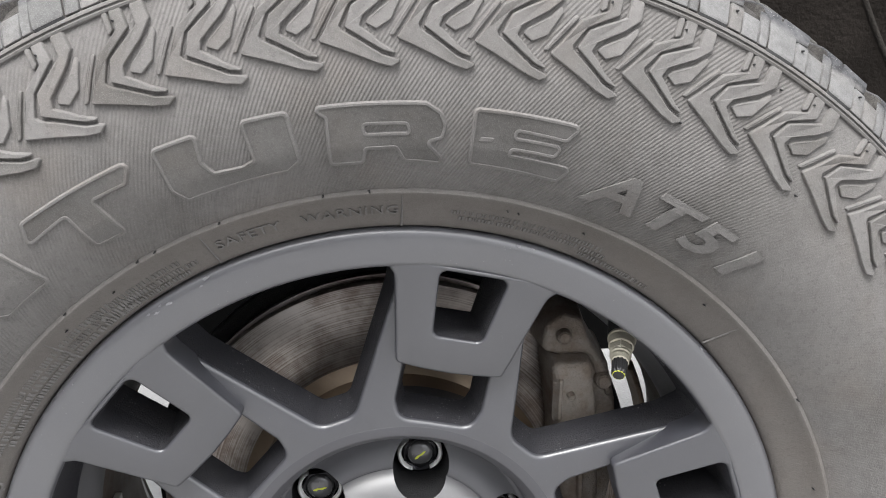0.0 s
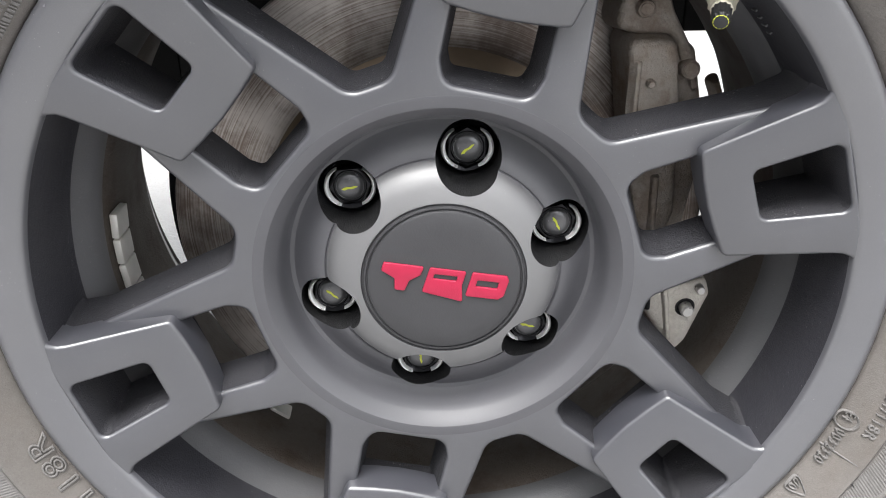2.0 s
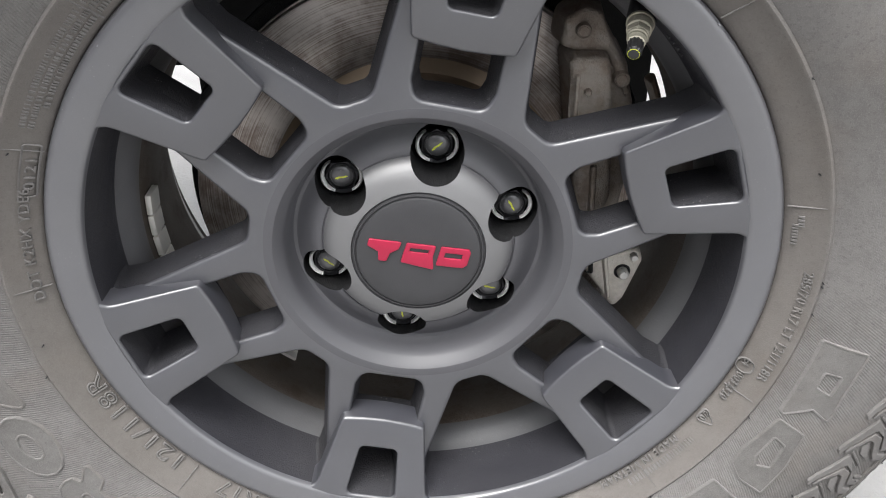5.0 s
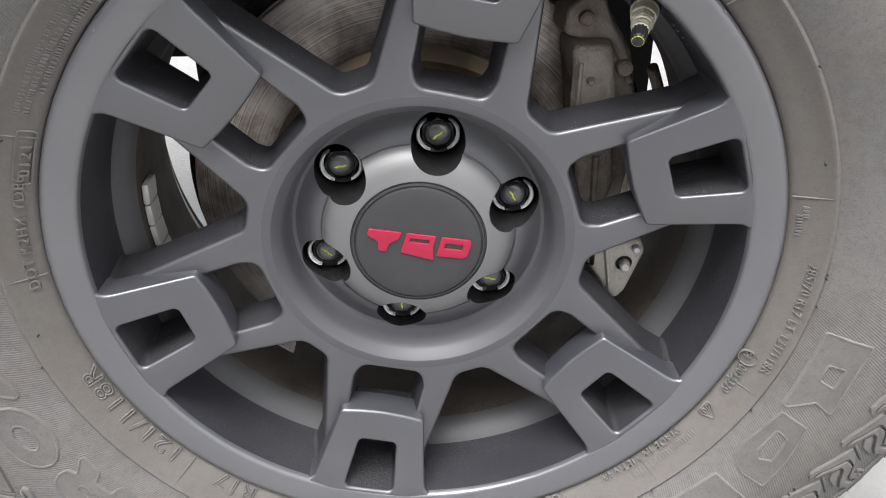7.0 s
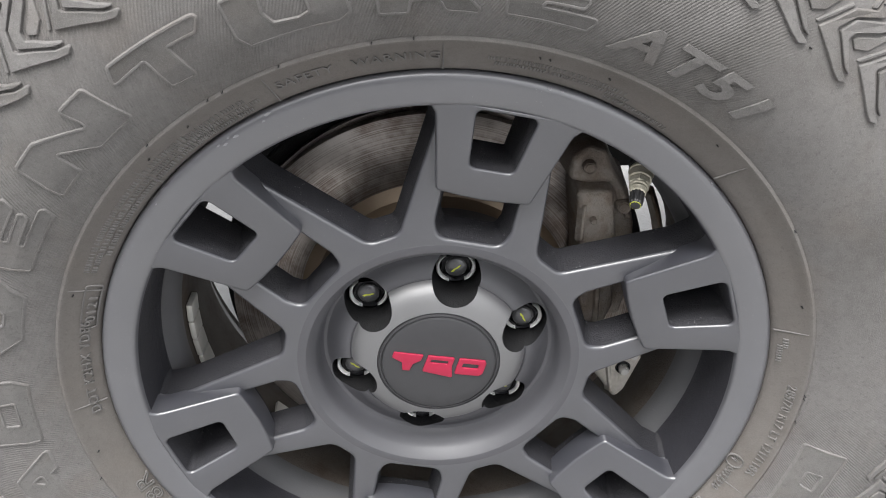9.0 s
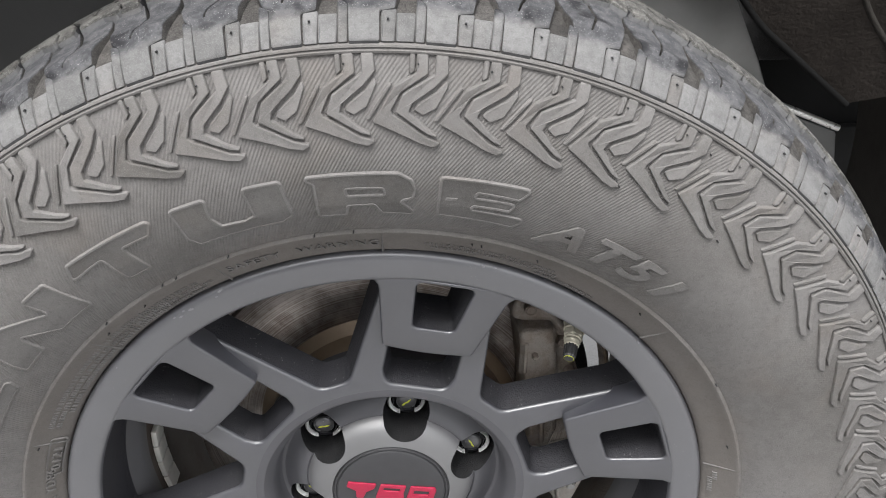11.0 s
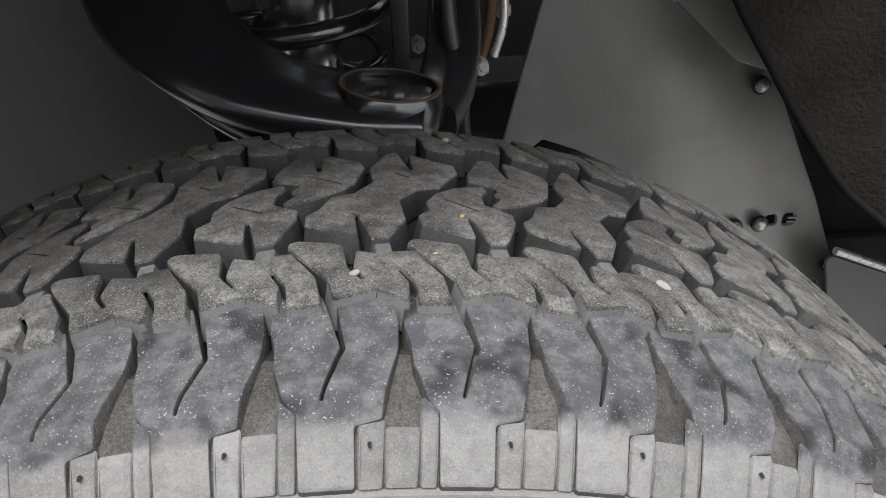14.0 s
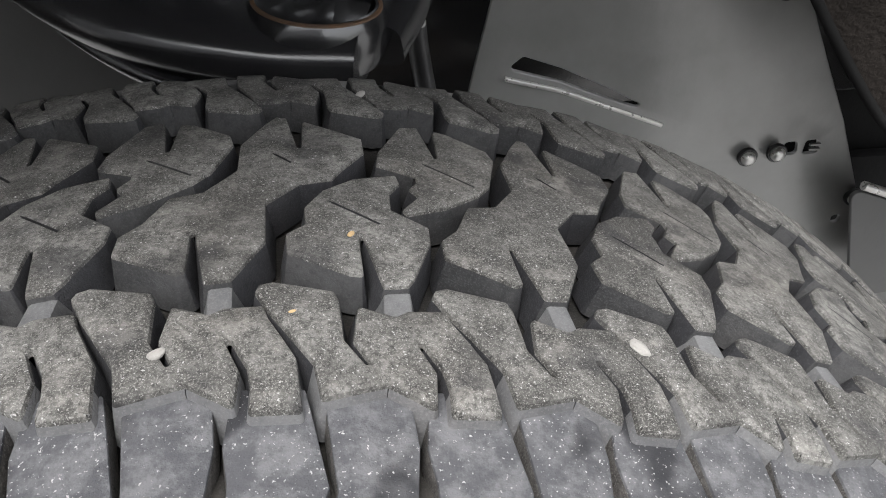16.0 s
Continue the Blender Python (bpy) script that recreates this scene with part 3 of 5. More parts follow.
for y, r in ((0.0225, 0.0050), (0.0235, 0.0056), (0.0330, 0.0052), (0.0352, 0.0040), (0.0358, 0.0022)):
    rows.append([bm.verts.new((r * (1 + (0.06 if k % 2 else -0.04)) * math.sin(k * math.pi / 12), y, r * (1 + (0.06 if k % 2 else -0.04)) * math.cos(k * math.pi / 12))) for k in range(24)])
for a, b in zip(rows, rows[1:]):
    for k in range(24):
        bm.faces.new((a[k], a[(k + 1) % 24], b[(k + 1) % 24], b[k]))
bm.faces.new(rows[-1])
part("grommet", revolve(bmesh.new(), [(0.0112, -0.0180), (0.0110, -0.0040), (0.0100, -0.0006), (0.0090, 0.0004)], 28), BLACK_PLASTIC, valve, "black rubber grommet", angle=40)
part("valve_cap", bm, BLACK_PLASTIC, valve, "ribbed black valve cap", angle=20)
part("yellow_ring", revolve(bmesh.new(), [(0.0043, 0.0347), (0.0044, 0.0350), (0.0041, 0.0352), (0.0039, 0.0352)], 20), MARKER, valve, "worn yellow mark")
va = radians(42.0)
base = Vector((0.2085 * math.sin(va), 0.497, 0.2085 * math.cos(va)))
tip = Vector((0.1925 * math.sin(va), 0.4655, 0.1925 * math.cos(va)))
valve.matrix_basis = Matrix.Translation(base) @ (tip - base).to_track_quat("Y", "Z").to_matrix().to_4x4() @ Matrix.Diagonal((0.84, 0.92, 0.84, 1.0))

# --- cast mark on the barrel beside the valve
for k, long in enumerate((0.0060, 0.0045, 0.0060, 0.0050)):
    t = radians(48.4 + 1.35 * k)
    o = part("cast_mark", block(bmesh.new(), (0.0011, long, 0.0016), bevel=0.0003), HUMP, rim, "small raised cast mark")
    o.matrix_basis = Matrix.Translation((0.2150 * math.sin(t), 0.5075, 0.2150 * math.cos(t))) @ Matrix.Rotation(t, 4, "Y")

# --- stick-on balance weights on the barrel
bm = block(bmesh.new(), (0.0050, 0.020, 0.0165), bevel=0.0012)
weight_mesh = finish(bm, "balance_weight", LEAD, 40)
for k in range(4):
    a = radians(-86 - 5.0 * k)
    w = part("balance_weight", weight_mesh, None, wheel, "dull silver stick-on balance weight")
    w.matrix_basis = Matrix.Translation((0.1995 * math.sin(a), 0.552, 0.1995 * math.cos(a))) @ Matrix.Rotation(a + math.pi / 2, 4, "Y")
small_weight = finish(block(bmesh.new(), (0.0042, 0.014, 0.0165), bevel=0.0010), "balance_weight", LEAD, 40)
for k in range(3):
    a = radians(-133 - 5.0 * k)
    w = part("balance_weight", small_weight, None, wheel, "dull silver stick-on balance weight")
    w.matrix_basis = Matrix.Translation((0.2036 * math.sin(a), 0.592, 0.2036 * math.cos(a))) @ Matrix.Rotation(a + math.pi / 2, 4, "Y")

# ---------------------------------------------------------------- tyre
YC = 0.584                                  # middle plane of the tread
SIDE = [(0.2402, 0.4605), (0.2500, 0.4540), (0.2628, 0.4460), (0.2900, 0.4320), (0.3100, 0.4272), (0.3300, 0.4277), (0.3500, 0.4310), (0.3735, 0.4390),
        (0.3815, 0.4416), (0.3886, 0.4495), (0.3970, 0.4590), (0.4040, 0.4775)]
CROWN = [(0.4390, 0.3780), (0.4495, 0.3886), (0.4590, 0.3970), (0.4775, 0.4040), (0.5000, 0.4078), (0.5150, 0.4085), (0.5400, 0.4075), (0.5600, 0.4062),
         (0.6000, 0.4025), (0.6350, 0.4000), (0.6600, 0.3978), (0.6800, 0.3922), (0.7000, 0.3805)]


def side_y(r):
    return float(np.interp(r, [p[0] for p in SIDE], [p[1] for p in SIDE]))


def crown_r(y):
    return float(np.interp(y, [p[0] for p in CROWN], [p[1] for p in CROWN]))


half = [(0.2350, 0.4800), (0.2392, 0.4720), (0.2402, 0.4652), (0.2416, 0.4618), (0.2448, 0.4586), (0.2500, 0.4545), (0.2608, 0.4472), (0.2619, 0.4456),
        (0.2632, 0.4449), (0.2645, 0.4454), (0.2653, 0.4462), (0.2720, 0.4413), (0.2800, 0.4366), (0.2900, 0.4322), (0.3000, 0.4292), (0.3100, 0.4274),
        (0.3200, 0.4271), (0.3300, 0.4279), (0.3400, 0.4292), (0.3500, 0.4312), (0.3620, 0.4352), (0.3730, 0.4390), (0.3737, 0.4377), (0.3748, 0.4375),
        (0.3756, 0.4390), (0.3760, 0.4391), (0.3765, 0.4381), (0.3775, 0.4385), (0.3783, 0.4405), (0.3850, 0.4458), (0.3900, 0.4530), (0.3938, 0.4610), (0.3962, 0.4700), (0.3975, 0.4770)]
prof = half + [(crown_r(y) - 0.0135, y) for y in (0.490, 0.510, 0.535, 0.560, 0.590, 0.620, 0.650)] + [(r - 0.014, 1.150 - y) for r, y in half[::-1][1:]]
bm = revolve(bmesh.new(), prof, 300)
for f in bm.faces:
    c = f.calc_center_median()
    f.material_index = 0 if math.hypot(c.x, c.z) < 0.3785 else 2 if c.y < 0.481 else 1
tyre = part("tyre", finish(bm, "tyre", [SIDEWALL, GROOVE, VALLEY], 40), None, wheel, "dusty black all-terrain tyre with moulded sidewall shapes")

R0 = 0.407


def tread_piece(name, pts, material, height=0.0, depth=0.0122, edge=0.0010, draft=0.0019, corner=0.0009, slits=(), side=None, cuts=(), front=None):
    """A tread block from (degrees, y) corners: its top follows the crown, its walls run down to the groove. slits: narrow cuts from point to point."""
    def flat(points):
        return [(radians(a) * R0, y - 0.0085 * min(1.0, max(0.0, (0.62 - y) / 0.12))) for a, y in points]

    bm = bmesh.new()

    def put(lp, back):
        return [bm.verts.new((p.x, p.y, -back)) for p in lp]

    def walls(rows):
        for k, (a, b) in enumerate(zip(rows, rows[1:])):
            for i in range(len(a)):
                j = (i + 1) % len(a)
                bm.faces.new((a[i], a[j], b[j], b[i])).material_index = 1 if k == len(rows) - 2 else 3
        return rows[0]

    loop = fillet(flat(pts), corner, 0.005)
    tops = [walls([put(grow(loop, -edge), 0.0), put(grow(loop, -edge * 0.25), edge * 0.4), put(loop, edge * 1.3), put(grow(loop, draft), depth)])]
    for p, q in slits:
        (u0, v0), (u1, v1) = flat([p, q])
        d = Vector((u1 - u0, v1 - v0)).normalized()
        s = Vector((-d.y, d.x)) * 0.00045
        cut = fillet([(u0, v0), (u0 + d.x * 0.002 + s.x, v0 + d.y * 0.002 + s.y), (u1 + s.x, v1 + s.y), (u1 - s.x, v1 - s.y), (u0 + d.x * 0.002 - s.x, v0 + d.y * 0.002 - s.y)], 0, 0.005)
        tops.append(walls([put(cut, 0.0), put(cut, 0.004)]))
    edges = [bm.edges.get((a, b)) for lp in tops for a, b in zip(lp, lp[1:] + lp[:1])]
    bmesh.ops.triangle_fill(bm, use_beauty=True, use_dissolve=False, edges=edges, normal=(0, 0, 1))
    for y in cuts:                          # lets the top bend over the shoulder
        bmesh.ops.bisect_plane(bm, geom=bm.verts[:] + bm.edges[:] + bm.faces[:], plane_co=(0, y, 0), plane_no=(0, 1, 0), dist=1e-6)
    if cuts:
        bmesh.ops.triangulate(bm, faces=[f for f in bm.faces if len(f.verts) > 4])
    middle = sum(p.y for p in loop) / len(loop)
    for f in bm.faces:                      # the faces towards the shoulder, paler with their light in the colour
        f.normal_update()
        c = f.calc_center_median()
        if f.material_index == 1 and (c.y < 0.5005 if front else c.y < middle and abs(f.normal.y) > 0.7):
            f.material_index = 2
    for v in bm.verts:                      # wraps the flat block round the crown
        r, t = crown_r(v.co.y) + (height(v.co.y) if callable(height) else height) + v.co.z, v.co.x / R0
        v.co = (r * math.sin(t), v.co.y, r * math.cos(t))
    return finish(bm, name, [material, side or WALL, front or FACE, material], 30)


def side_piece(name, pts, material, height, edge=0.0006, corner=0.0012, r0=0.35, gap=0.005):
    """A raised shape on the sidewall from (degrees, radius in mm) corners."""
    loop = fillet([(radians(a - 0.38) * r0, r / 1000 + 0.0016) for a, r in pts], corner, gap)
    bm = bmesh.new()

    def put(lp, rise):
        return [bm.verts.new((p.y * math.sin(p.x / r0), side_y(p.y) - rise, p.y * math.cos(p.x / r0))) for p in lp]
    rows = [put(grow(loop, -edge), height), put(grow(loop, -edge * 0.2), height - edge * 0.6), put(grow(loop, 0.0004), -0.0006)]
    for a, b in zip(rows, rows[1:]):
        for i in range(len(a)):
            j = (i + 1) % len(a)
            bm.faces.new((a[i], a[j], b[j], b[i]))
    top = bm.faces.new(rows[0])
    top.normal_update()
    bmesh.ops.triangulate(bm, faces=[top], ngon_method="EAR_CLIP")
    return finish(bm, name, material, 30)


def ring_of(name, mesh, count, pitch, start=0.0, jitter=0.0):
    for k in range(count):
        o = part(name, mesh, None, tyre)
        o.rotation_euler = (0, radians(start + pitch * k + random.uniform(-jitter, jitter)), 0)


# tread blocks: one long S-shaped block and a pair of short ones in each 12 degrees
LONG = [(-1.1, 0.5505), (-1.15, 0.5583), (-0.45, 0.5640), (0.2, 0.5765), (1.45, 0.5790), (2.55, 0.5910), (2.4, 0.6070), (3.3, 0.6216), (3.75, 0.6272), (4.25, 0.6262), (4.98, 0.6055), (5.12, 0.6056),
        (5.0, 0.6242), (7.85, 0.6130), (7.95, 0.6045), (6.98, 0.5930), (6.6, 0.5870), (5.25, 0.5840), (4.05, 0.5726), (4.3, 0.5545), (3.35, 0.5392), (2.42, 0.5382), (1.66, 0.5583), (1.53, 0.5578), (1.72, 0.5428), (1.4, 0.5418)]
SHORT_FRONT = [(4.98, 0.5578), (5.65, 0.5623), (5.55, 0.5707), (6.2, 0.5800), (7.45, 0.5874), (9.3, 0.5913), (9.45, 0.5862), (8.98, 0.5806), (9.0, 0.5713), (10.43, 0.5636), (10.44, 0.5568),
               (9.7, 0.5415), (9.45, 0.5382), (8.55, 0.5372), (7.86, 0.5573), (7.72, 0.5567), (7.88, 0.5415), (7.4, 0.5417), (5.1, 0.5497)]
SHORT_BACK = [(8.45, 0.5969), (8.55, 0.6050), (9.65, 0.6234), (10.55, 0.6250), (11.2, 0.6042), (11.33, 0.6050), (11.3, 0.6235), (12.0, 0.6220), (13.85, 0.6136), (14.1, 0.6078), (13.5, 0.5905),
              (12.9, 0.5844), (11.3, 0.5749), (9.6, 0.5692), (9.45, 0.5720), (10.2, 0.5800), (9.8, 0.5838), (10.2, 0.5885), (10.15, 0.5920)]
SLITS = ([((3.86, 0.6017), (4.79, 0.5954))], [((6.46, 0.5740), (8.50, 0.5632))], [((10.50, 0.5995), (12.75, 0.5884))])
for pts, cuts in zip((LONG, SHORT_FRONT, SHORT_BACK), SLITS):
    ring_of("tread_block", tread_piece("tread_block", pts, TREAD, slits=cuts), 30, 12.0)
# low tie bars between the blocks
for pts in ([(2.74, 0.5250), (3.62, 0.5250), (3.33, 0.5430), (2.45, 0.5430)], [(8.52, 0.5250), (9.62, 0.5250), (9.52, 0.5430), (8.57, 0.5430)]):
    ring_of("tie_bar", tread_piece("tie_bar", pts, TIE, -0.0026, 0.0075, side=TIE), 30, 12.0)
# shoulder rows
SHOULDER_ROW = [(4.2, 0.5346), (4.3, 0.5370), (4.75, 0.5382), (6.87, 0.5350), (7.05, 0.5320), (7.25, 0.5192), (7.95, 0.5123), (8.04, 0.5129), (7.5, 0.5192), (7.62, 0.5302), (8.9, 0.5270), (9.3, 0.5290),
                (10.6, 0.5298), (10.8, 0.5258), (11.8, 0.5141), (12.1, 0.5012), (10.5, 0.5008), (10.48, 0.5067), (10.32, 0.5117), (9.72, 0.5188), (9.6, 0.5182), (10.14, 0.5108), (10.1, 0.5020), (8.6, 0.5074),
                (6.6, 0.5037), (6.3, 0.5128), (4.8, 0.5274)]
row_mesh = tread_piece("shoulder_block", SHOULDER_ROW, TREAD, 0.0004, edge=0.0014, front=TIE)
ring_of("shoulder_block", row_mesh, 60, 6.0)
row_mesh = tread_piece("shoulder_block", [(-a, 2 * YC - y) for a, y in SHOULDER_ROW], TREAD, 0.0004)
ring_of("shoulder_block", row_mesh, 60, 6.0, 1.2)
# lugs that wrap over the edge, in pairs
LUG = [(-0.86, 0.4482), (-0.86, 0.4630), (-1.41, 0.4665), (-1.62, 0.4720), (-1.88, 0.4780), (-1.95, 0.4880), (-2.20, 0.4960), (-2.10, 0.5090), (0.10, 0.5090), (0.95, 0.4870),
       (0.12, 0.4660), (0.27, 0.4660), (1.18, 0.4860), (0.62, 0.5090), (3.30, 0.5090), (3.58, 0.4960), (3.48, 0.4845), (2.90, 0.4680), (2.72, 0.4620), (1.54, 0.4605), (1.52, 0.4482)]


def sunk(y):
    return 0.0016 - 0.0054 * min(1.0, max(0.0, (y - 0.462) / 0.016))


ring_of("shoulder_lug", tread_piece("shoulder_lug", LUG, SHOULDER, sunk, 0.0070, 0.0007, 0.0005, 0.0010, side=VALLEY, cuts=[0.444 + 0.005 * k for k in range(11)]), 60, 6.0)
LUG_BACK = [(-a, 2 * YC - y) for a, y in LUG[4:18]]
ring_of("shoulder_lug", tread_piece("shoulder_lug", LUG_BACK, SHOULDER, -0.0040, 0.0065, 0.0009), 60, 6.0)
# upright panels below the lugs
for a0, a1, top, rise in ((-1.30, -0.62, 394.0, 0.0012), (2.02, 3.06, 390.0, 0.0012), (3.18, 4.56, 388.5, 0.0010)):
    pts = [(a0, 377.2), (a1, 377.2), (a1 + 0.12, top), (a0 + 0.10, top)]
    ring_of("shoulder_panel", side_piece("shoulder_panel", pts, SHOULDER, rise, 0.0004, 0.0006), 60, 6.0)
# chevrons on the sidewall
CHEV_A = [(4.87, 372), (5.76, 372), (5.85, 362.8), (3.62, 353.3), (2.79, 344), (2.95, 342), (4.57, 336), (5.91, 330.8), (7.55, 328), (6.7, 325.2), (5.48, 327),
          (3.1, 333), (1.15, 338), (1.86, 344), (3.1, 356.2), (4.93, 363.2)]
CHEV_B = [(6.41, 372), (7.38, 372), (7.50, 363.5), (6.50, 356.6), (4.60, 348.0), (4.35, 343.6), (5.15, 339.8), (5.85, 336), (7.5, 330.2), (6.1, 332.4), (4.84, 336.9),
          (3.22, 343.4), (3.82, 352.6), (6.43, 362.6)]
CHEV_D = [(7.50, 360.5), (7.58, 357.0), (6.74, 346), (5.60, 341.8), (4.80, 344.6), (5.10, 347.2), (6.70, 354.2)]
CHEV_C = [(4.31, 372), (4.72, 372), (4.74, 364), (4.42, 362.2), (4.31, 363)]
CHEV_RIB = [(0.55, 339), (0.95, 339.2), (1.6, 345), (2.9, 357.2), (2.6, 357.4), (1.25, 345.4)]
for pts, rise in ((CHEV_A, 0.0021), (CHEV_B, 0.0023), (CHEV_C, 0.0018), (CHEV_D, 0.0015), (CHEV_RIB, 0.0014)):
    ring_of("sidewall_chevron", side_piece("sidewall_chevron", pts, MOULDED, rise, 0.0005, 0.0009), 60, 6.0)

# raised outlines on the sidewall: plain bordered shapes


def ridge(outlines, rise=0.0013, wide=0.0015):
    """One mesh of raised borders along closed (degrees, radius in mm) outlines."""
    r0, bm = 0.295, bmesh.new()
    for pts in outlines:
        loop = fillet([(radians(a) * r0, r / 1000) for a, r in pts], 0.0018, 0.004)

        def put(lp, up):
            return [bm.verts.new((p.y * math.sin(p.x / r0), side_y(p.y) - up, p.y * math.cos(p.x / r0))) for p in lp]
        rows = [put(grow(loop, wide), -0.0005), put(grow(loop, wide * 0.35), rise), put(grow(loop, -wide * 0.35), rise), put(grow(loop, -wide), -0.0005)]
        for a, b in zip(rows, rows[1:]):
            for i in range(len(a)):
                j = (i + 1) % len(a)
                bm.faces.new((a[i], a[j], b[j], b[i]))
    return finish(bm, "sidewall_shape", MOULDED, 50)


def plateau(outlines, rise=0.0008):
    """The plain raised ground inside a bordered shape; outlines after the first are openings in it."""
    r0, bm, edges = 0.295, bmesh.new(), []
    for pts in outlines:
        loop = [bm.verts.new((p.x, p.y, 0)) for p in fillet([(radians(a) * r0, r / 1000) for a, r in pts], 0.0018, 0.006)]
        edges += [bm.edges.new(pair) for pair in zip(loop, loop[1:] + loop[:1])]
    bmesh.ops.triangle_fill(bm, use_beauty=True, use_dissolve=False, edges=edges, normal=(0, 0, 1))
    for k in range(-5, 6):
        bmesh.ops.bisect_plane(bm, geom=bm.verts[:] + bm.edges[:] + bm.faces[:], plane_co=(0.0065 * k, 0.296 + 0.0045 * k, 0), plane_no=(1, 0, 0), dist=1e-6)
        bmesh.ops.bisect_plane(bm, geom=bm.verts[:] + bm.edges[:] + bm.faces[:], plane_co=(0.0065 * k, 0.296 + 0.0045 * k, 0), plane_no=(0, 1, 0), dist=1e-6)
    bmesh.ops.triangulate(bm, faces=[f for f in bm.faces if len(f.verts) > 4])
    for v in bm.verts:
        t, r = v.co.x / r0, v.co.y
        v.co = (r * math.sin(t), side_y(r) - rise, r * math.cos(t))
    return finish(bm, "sidewall_ground", SMOOTH, 60)


LO, HI = 282.0, 310.2
# (degrees from its own middle, radius in mm): outline first, openings after it
FORMS = {
    "T": [[(-5.6, HI), (5.2, HI), (4.0, HI - 8.4), (0.5, HI - 8), (1.0, LO - 1), (-2.1, LO), (-2.2, HI - 8), (-6.8, HI - 9.8)]],
    "U": [[(-5.8, HI), (-2.0, HI), (-2.5, 297.2), (-1.8, 290), (0.9, 288.8), (2.2, 291), (2.2, HI), (6.0, HI), (6.2, 286.2), (4.9, LO), (-5.3, LO), (-6.1, 289)]],
    "R": [[(-6.0, HI), (3.8, HI), (5.1, 306), (5.6, 300), (5.4, 294), (3.9, 291.5), (6.1, 280.6), (2.0, 281.6), (1.2, 288.8), (-1.8, 288.6), (-2.1, 281), (-5.2, 281.6), (-4.9, 305.4)],
          [(-1.9, 300.8), (2.2, 300.6), (2.5, 295.4), (-1.7, 295.2)]],
    "E": [[(-5.0, 309), (4.5, HI), (3.6, 302), (-1.1, 302), (-1.1, 297.6), (3.5, 298.4), (3.0, 293), (-1.1, 292.4), (-1.3, 288.6), (5.1, 288.8), (4.2, 281), (-4.8, 281.6)]],
    "N": [[(6.2, HI), (7.2, LO), (1.6, LO), (-2.2, 298.4), (-2.7, LO), (-7.1, LO), (-5.9, HI), (-2.4, HI), (3.2, 293.6), (2.6, HI)]],
    "V": [[(8.0, HI), (3.6, LO), (-3.4, LO), (-8.0, HI), (-4.0, HI), (-0.8, 292), (1.0, 292), (4.0, HI)]],
    "D": [[(5.6, 304), (5.6, 290), (4.6, LO), (-5.6, LO + 1), (-4.6, HI), (3.6, HI)], [(1.8, 301), (2.0, 291), (-2.2, 291), (-1.9, 301)]],
    "A": [[(6.2, 283), (2.4, 283), (1.9, 288), (-0.9, 286), (-6.2, LO + 1), (-0.7, HI), (2.0, HI)], [(2.2, 293.4), (0.0, 293), (1.2, 302)]],
    "O": [[(5.4 * math.cos(t), 298 + 15 * math.sin(t)) for t in np.linspace(0, 2 * math.pi, 17)[:-1]], [(2.4 * math.cos(t), 298 + 6 * math.sin(t)) for t in np.linspace(0, 2 * math.pi, 11)[:-1]]],
    # plain shapes in place of a maker's mark
    "CROSSED": [[(-7.0, 304), (-3.6, 303), (0.2, 303), (4.4, 305), (3.4, 291), (6.8, 276.4), (0.4, 275.4), (-7.2, 275.4)], [(-2.8, 296), (0.6, 296), (0.2, 285), (-2.6, 285)]],
    "TROUGH": [[(-5.8, 279), (-5.4, 298), (0.6, 304.5), (5.6, 306.5), (5.8, 287), (4.6, 277), (1.6, 275)], [(-3.0, 284), (-2.6, 293), (1.6, 297), (2.6, 288), (1.4, 284)]],
    "STEPPED": [[(-6.6, 278), (-6.6, 306), (-2.6, 304.5), (-0.8, 299), (4.0, 305), (6.6, 304), (6.6, 276.6), (2.8, 276)]],
    "BOXED": [[(-5.2, 305), (5.2, 305), (5.0, 277), (-5.2, 277)], [(-1.8, 297), (1.6, 297), (1.6, 285), (-1.8, 285)]],
    "ROUND": [[(5.2 * math.cos(t), 291 + 15 * math.sin(t)) for t in np.linspace(0, 2 * math.pi, 17)[:-1]], [(2.2 * math.cos(t), 291 + 6 * math.sin(t)) for t in np.linspace(0, 2 * math.pi, 11)[:-1]]],
}
WORDS = [("T", -28.3), ("U", -14.9), ("R", -0.6), ("E", 12.6), ("N", -43.9), ("E", -58.6), ("V", -71.6), ("D", -87.6), ("A", -101.2), ("O", -112.8), ("R", -125.6),
         ("CROSSED", 106.8), ("TROUGH", 119.9), ("STEPPED", 135.2), ("BOXED", 149.0), ("ROUND", 162.0)]
MADE = {k: ridge(v) for k, v in FORMS.items()}
GROUND = {k: plateau(v) for k, v in FORMS.items()}
for k, a in WORDS:
    o = part("sidewall_shape", MADE[k], None, tyre, "raised border of a moulded sidewall form")
    o.rotation_euler = (0, radians(a), 0)
    part("sidewall_ground", GROUND[k], None, o, "smooth raised rubber inside the border")
part("sidewall_shape", side_piece("sidewall_shape", [(8.6, 292), (8.8, 294.6), (10.1, 295), (9.9, 292.6)], MOULDED, 0.0012, 0.0004, 0.0004, 0.29, 0.003), None, tyre, "small raised moulded bar")
# small moulded writing round the bead


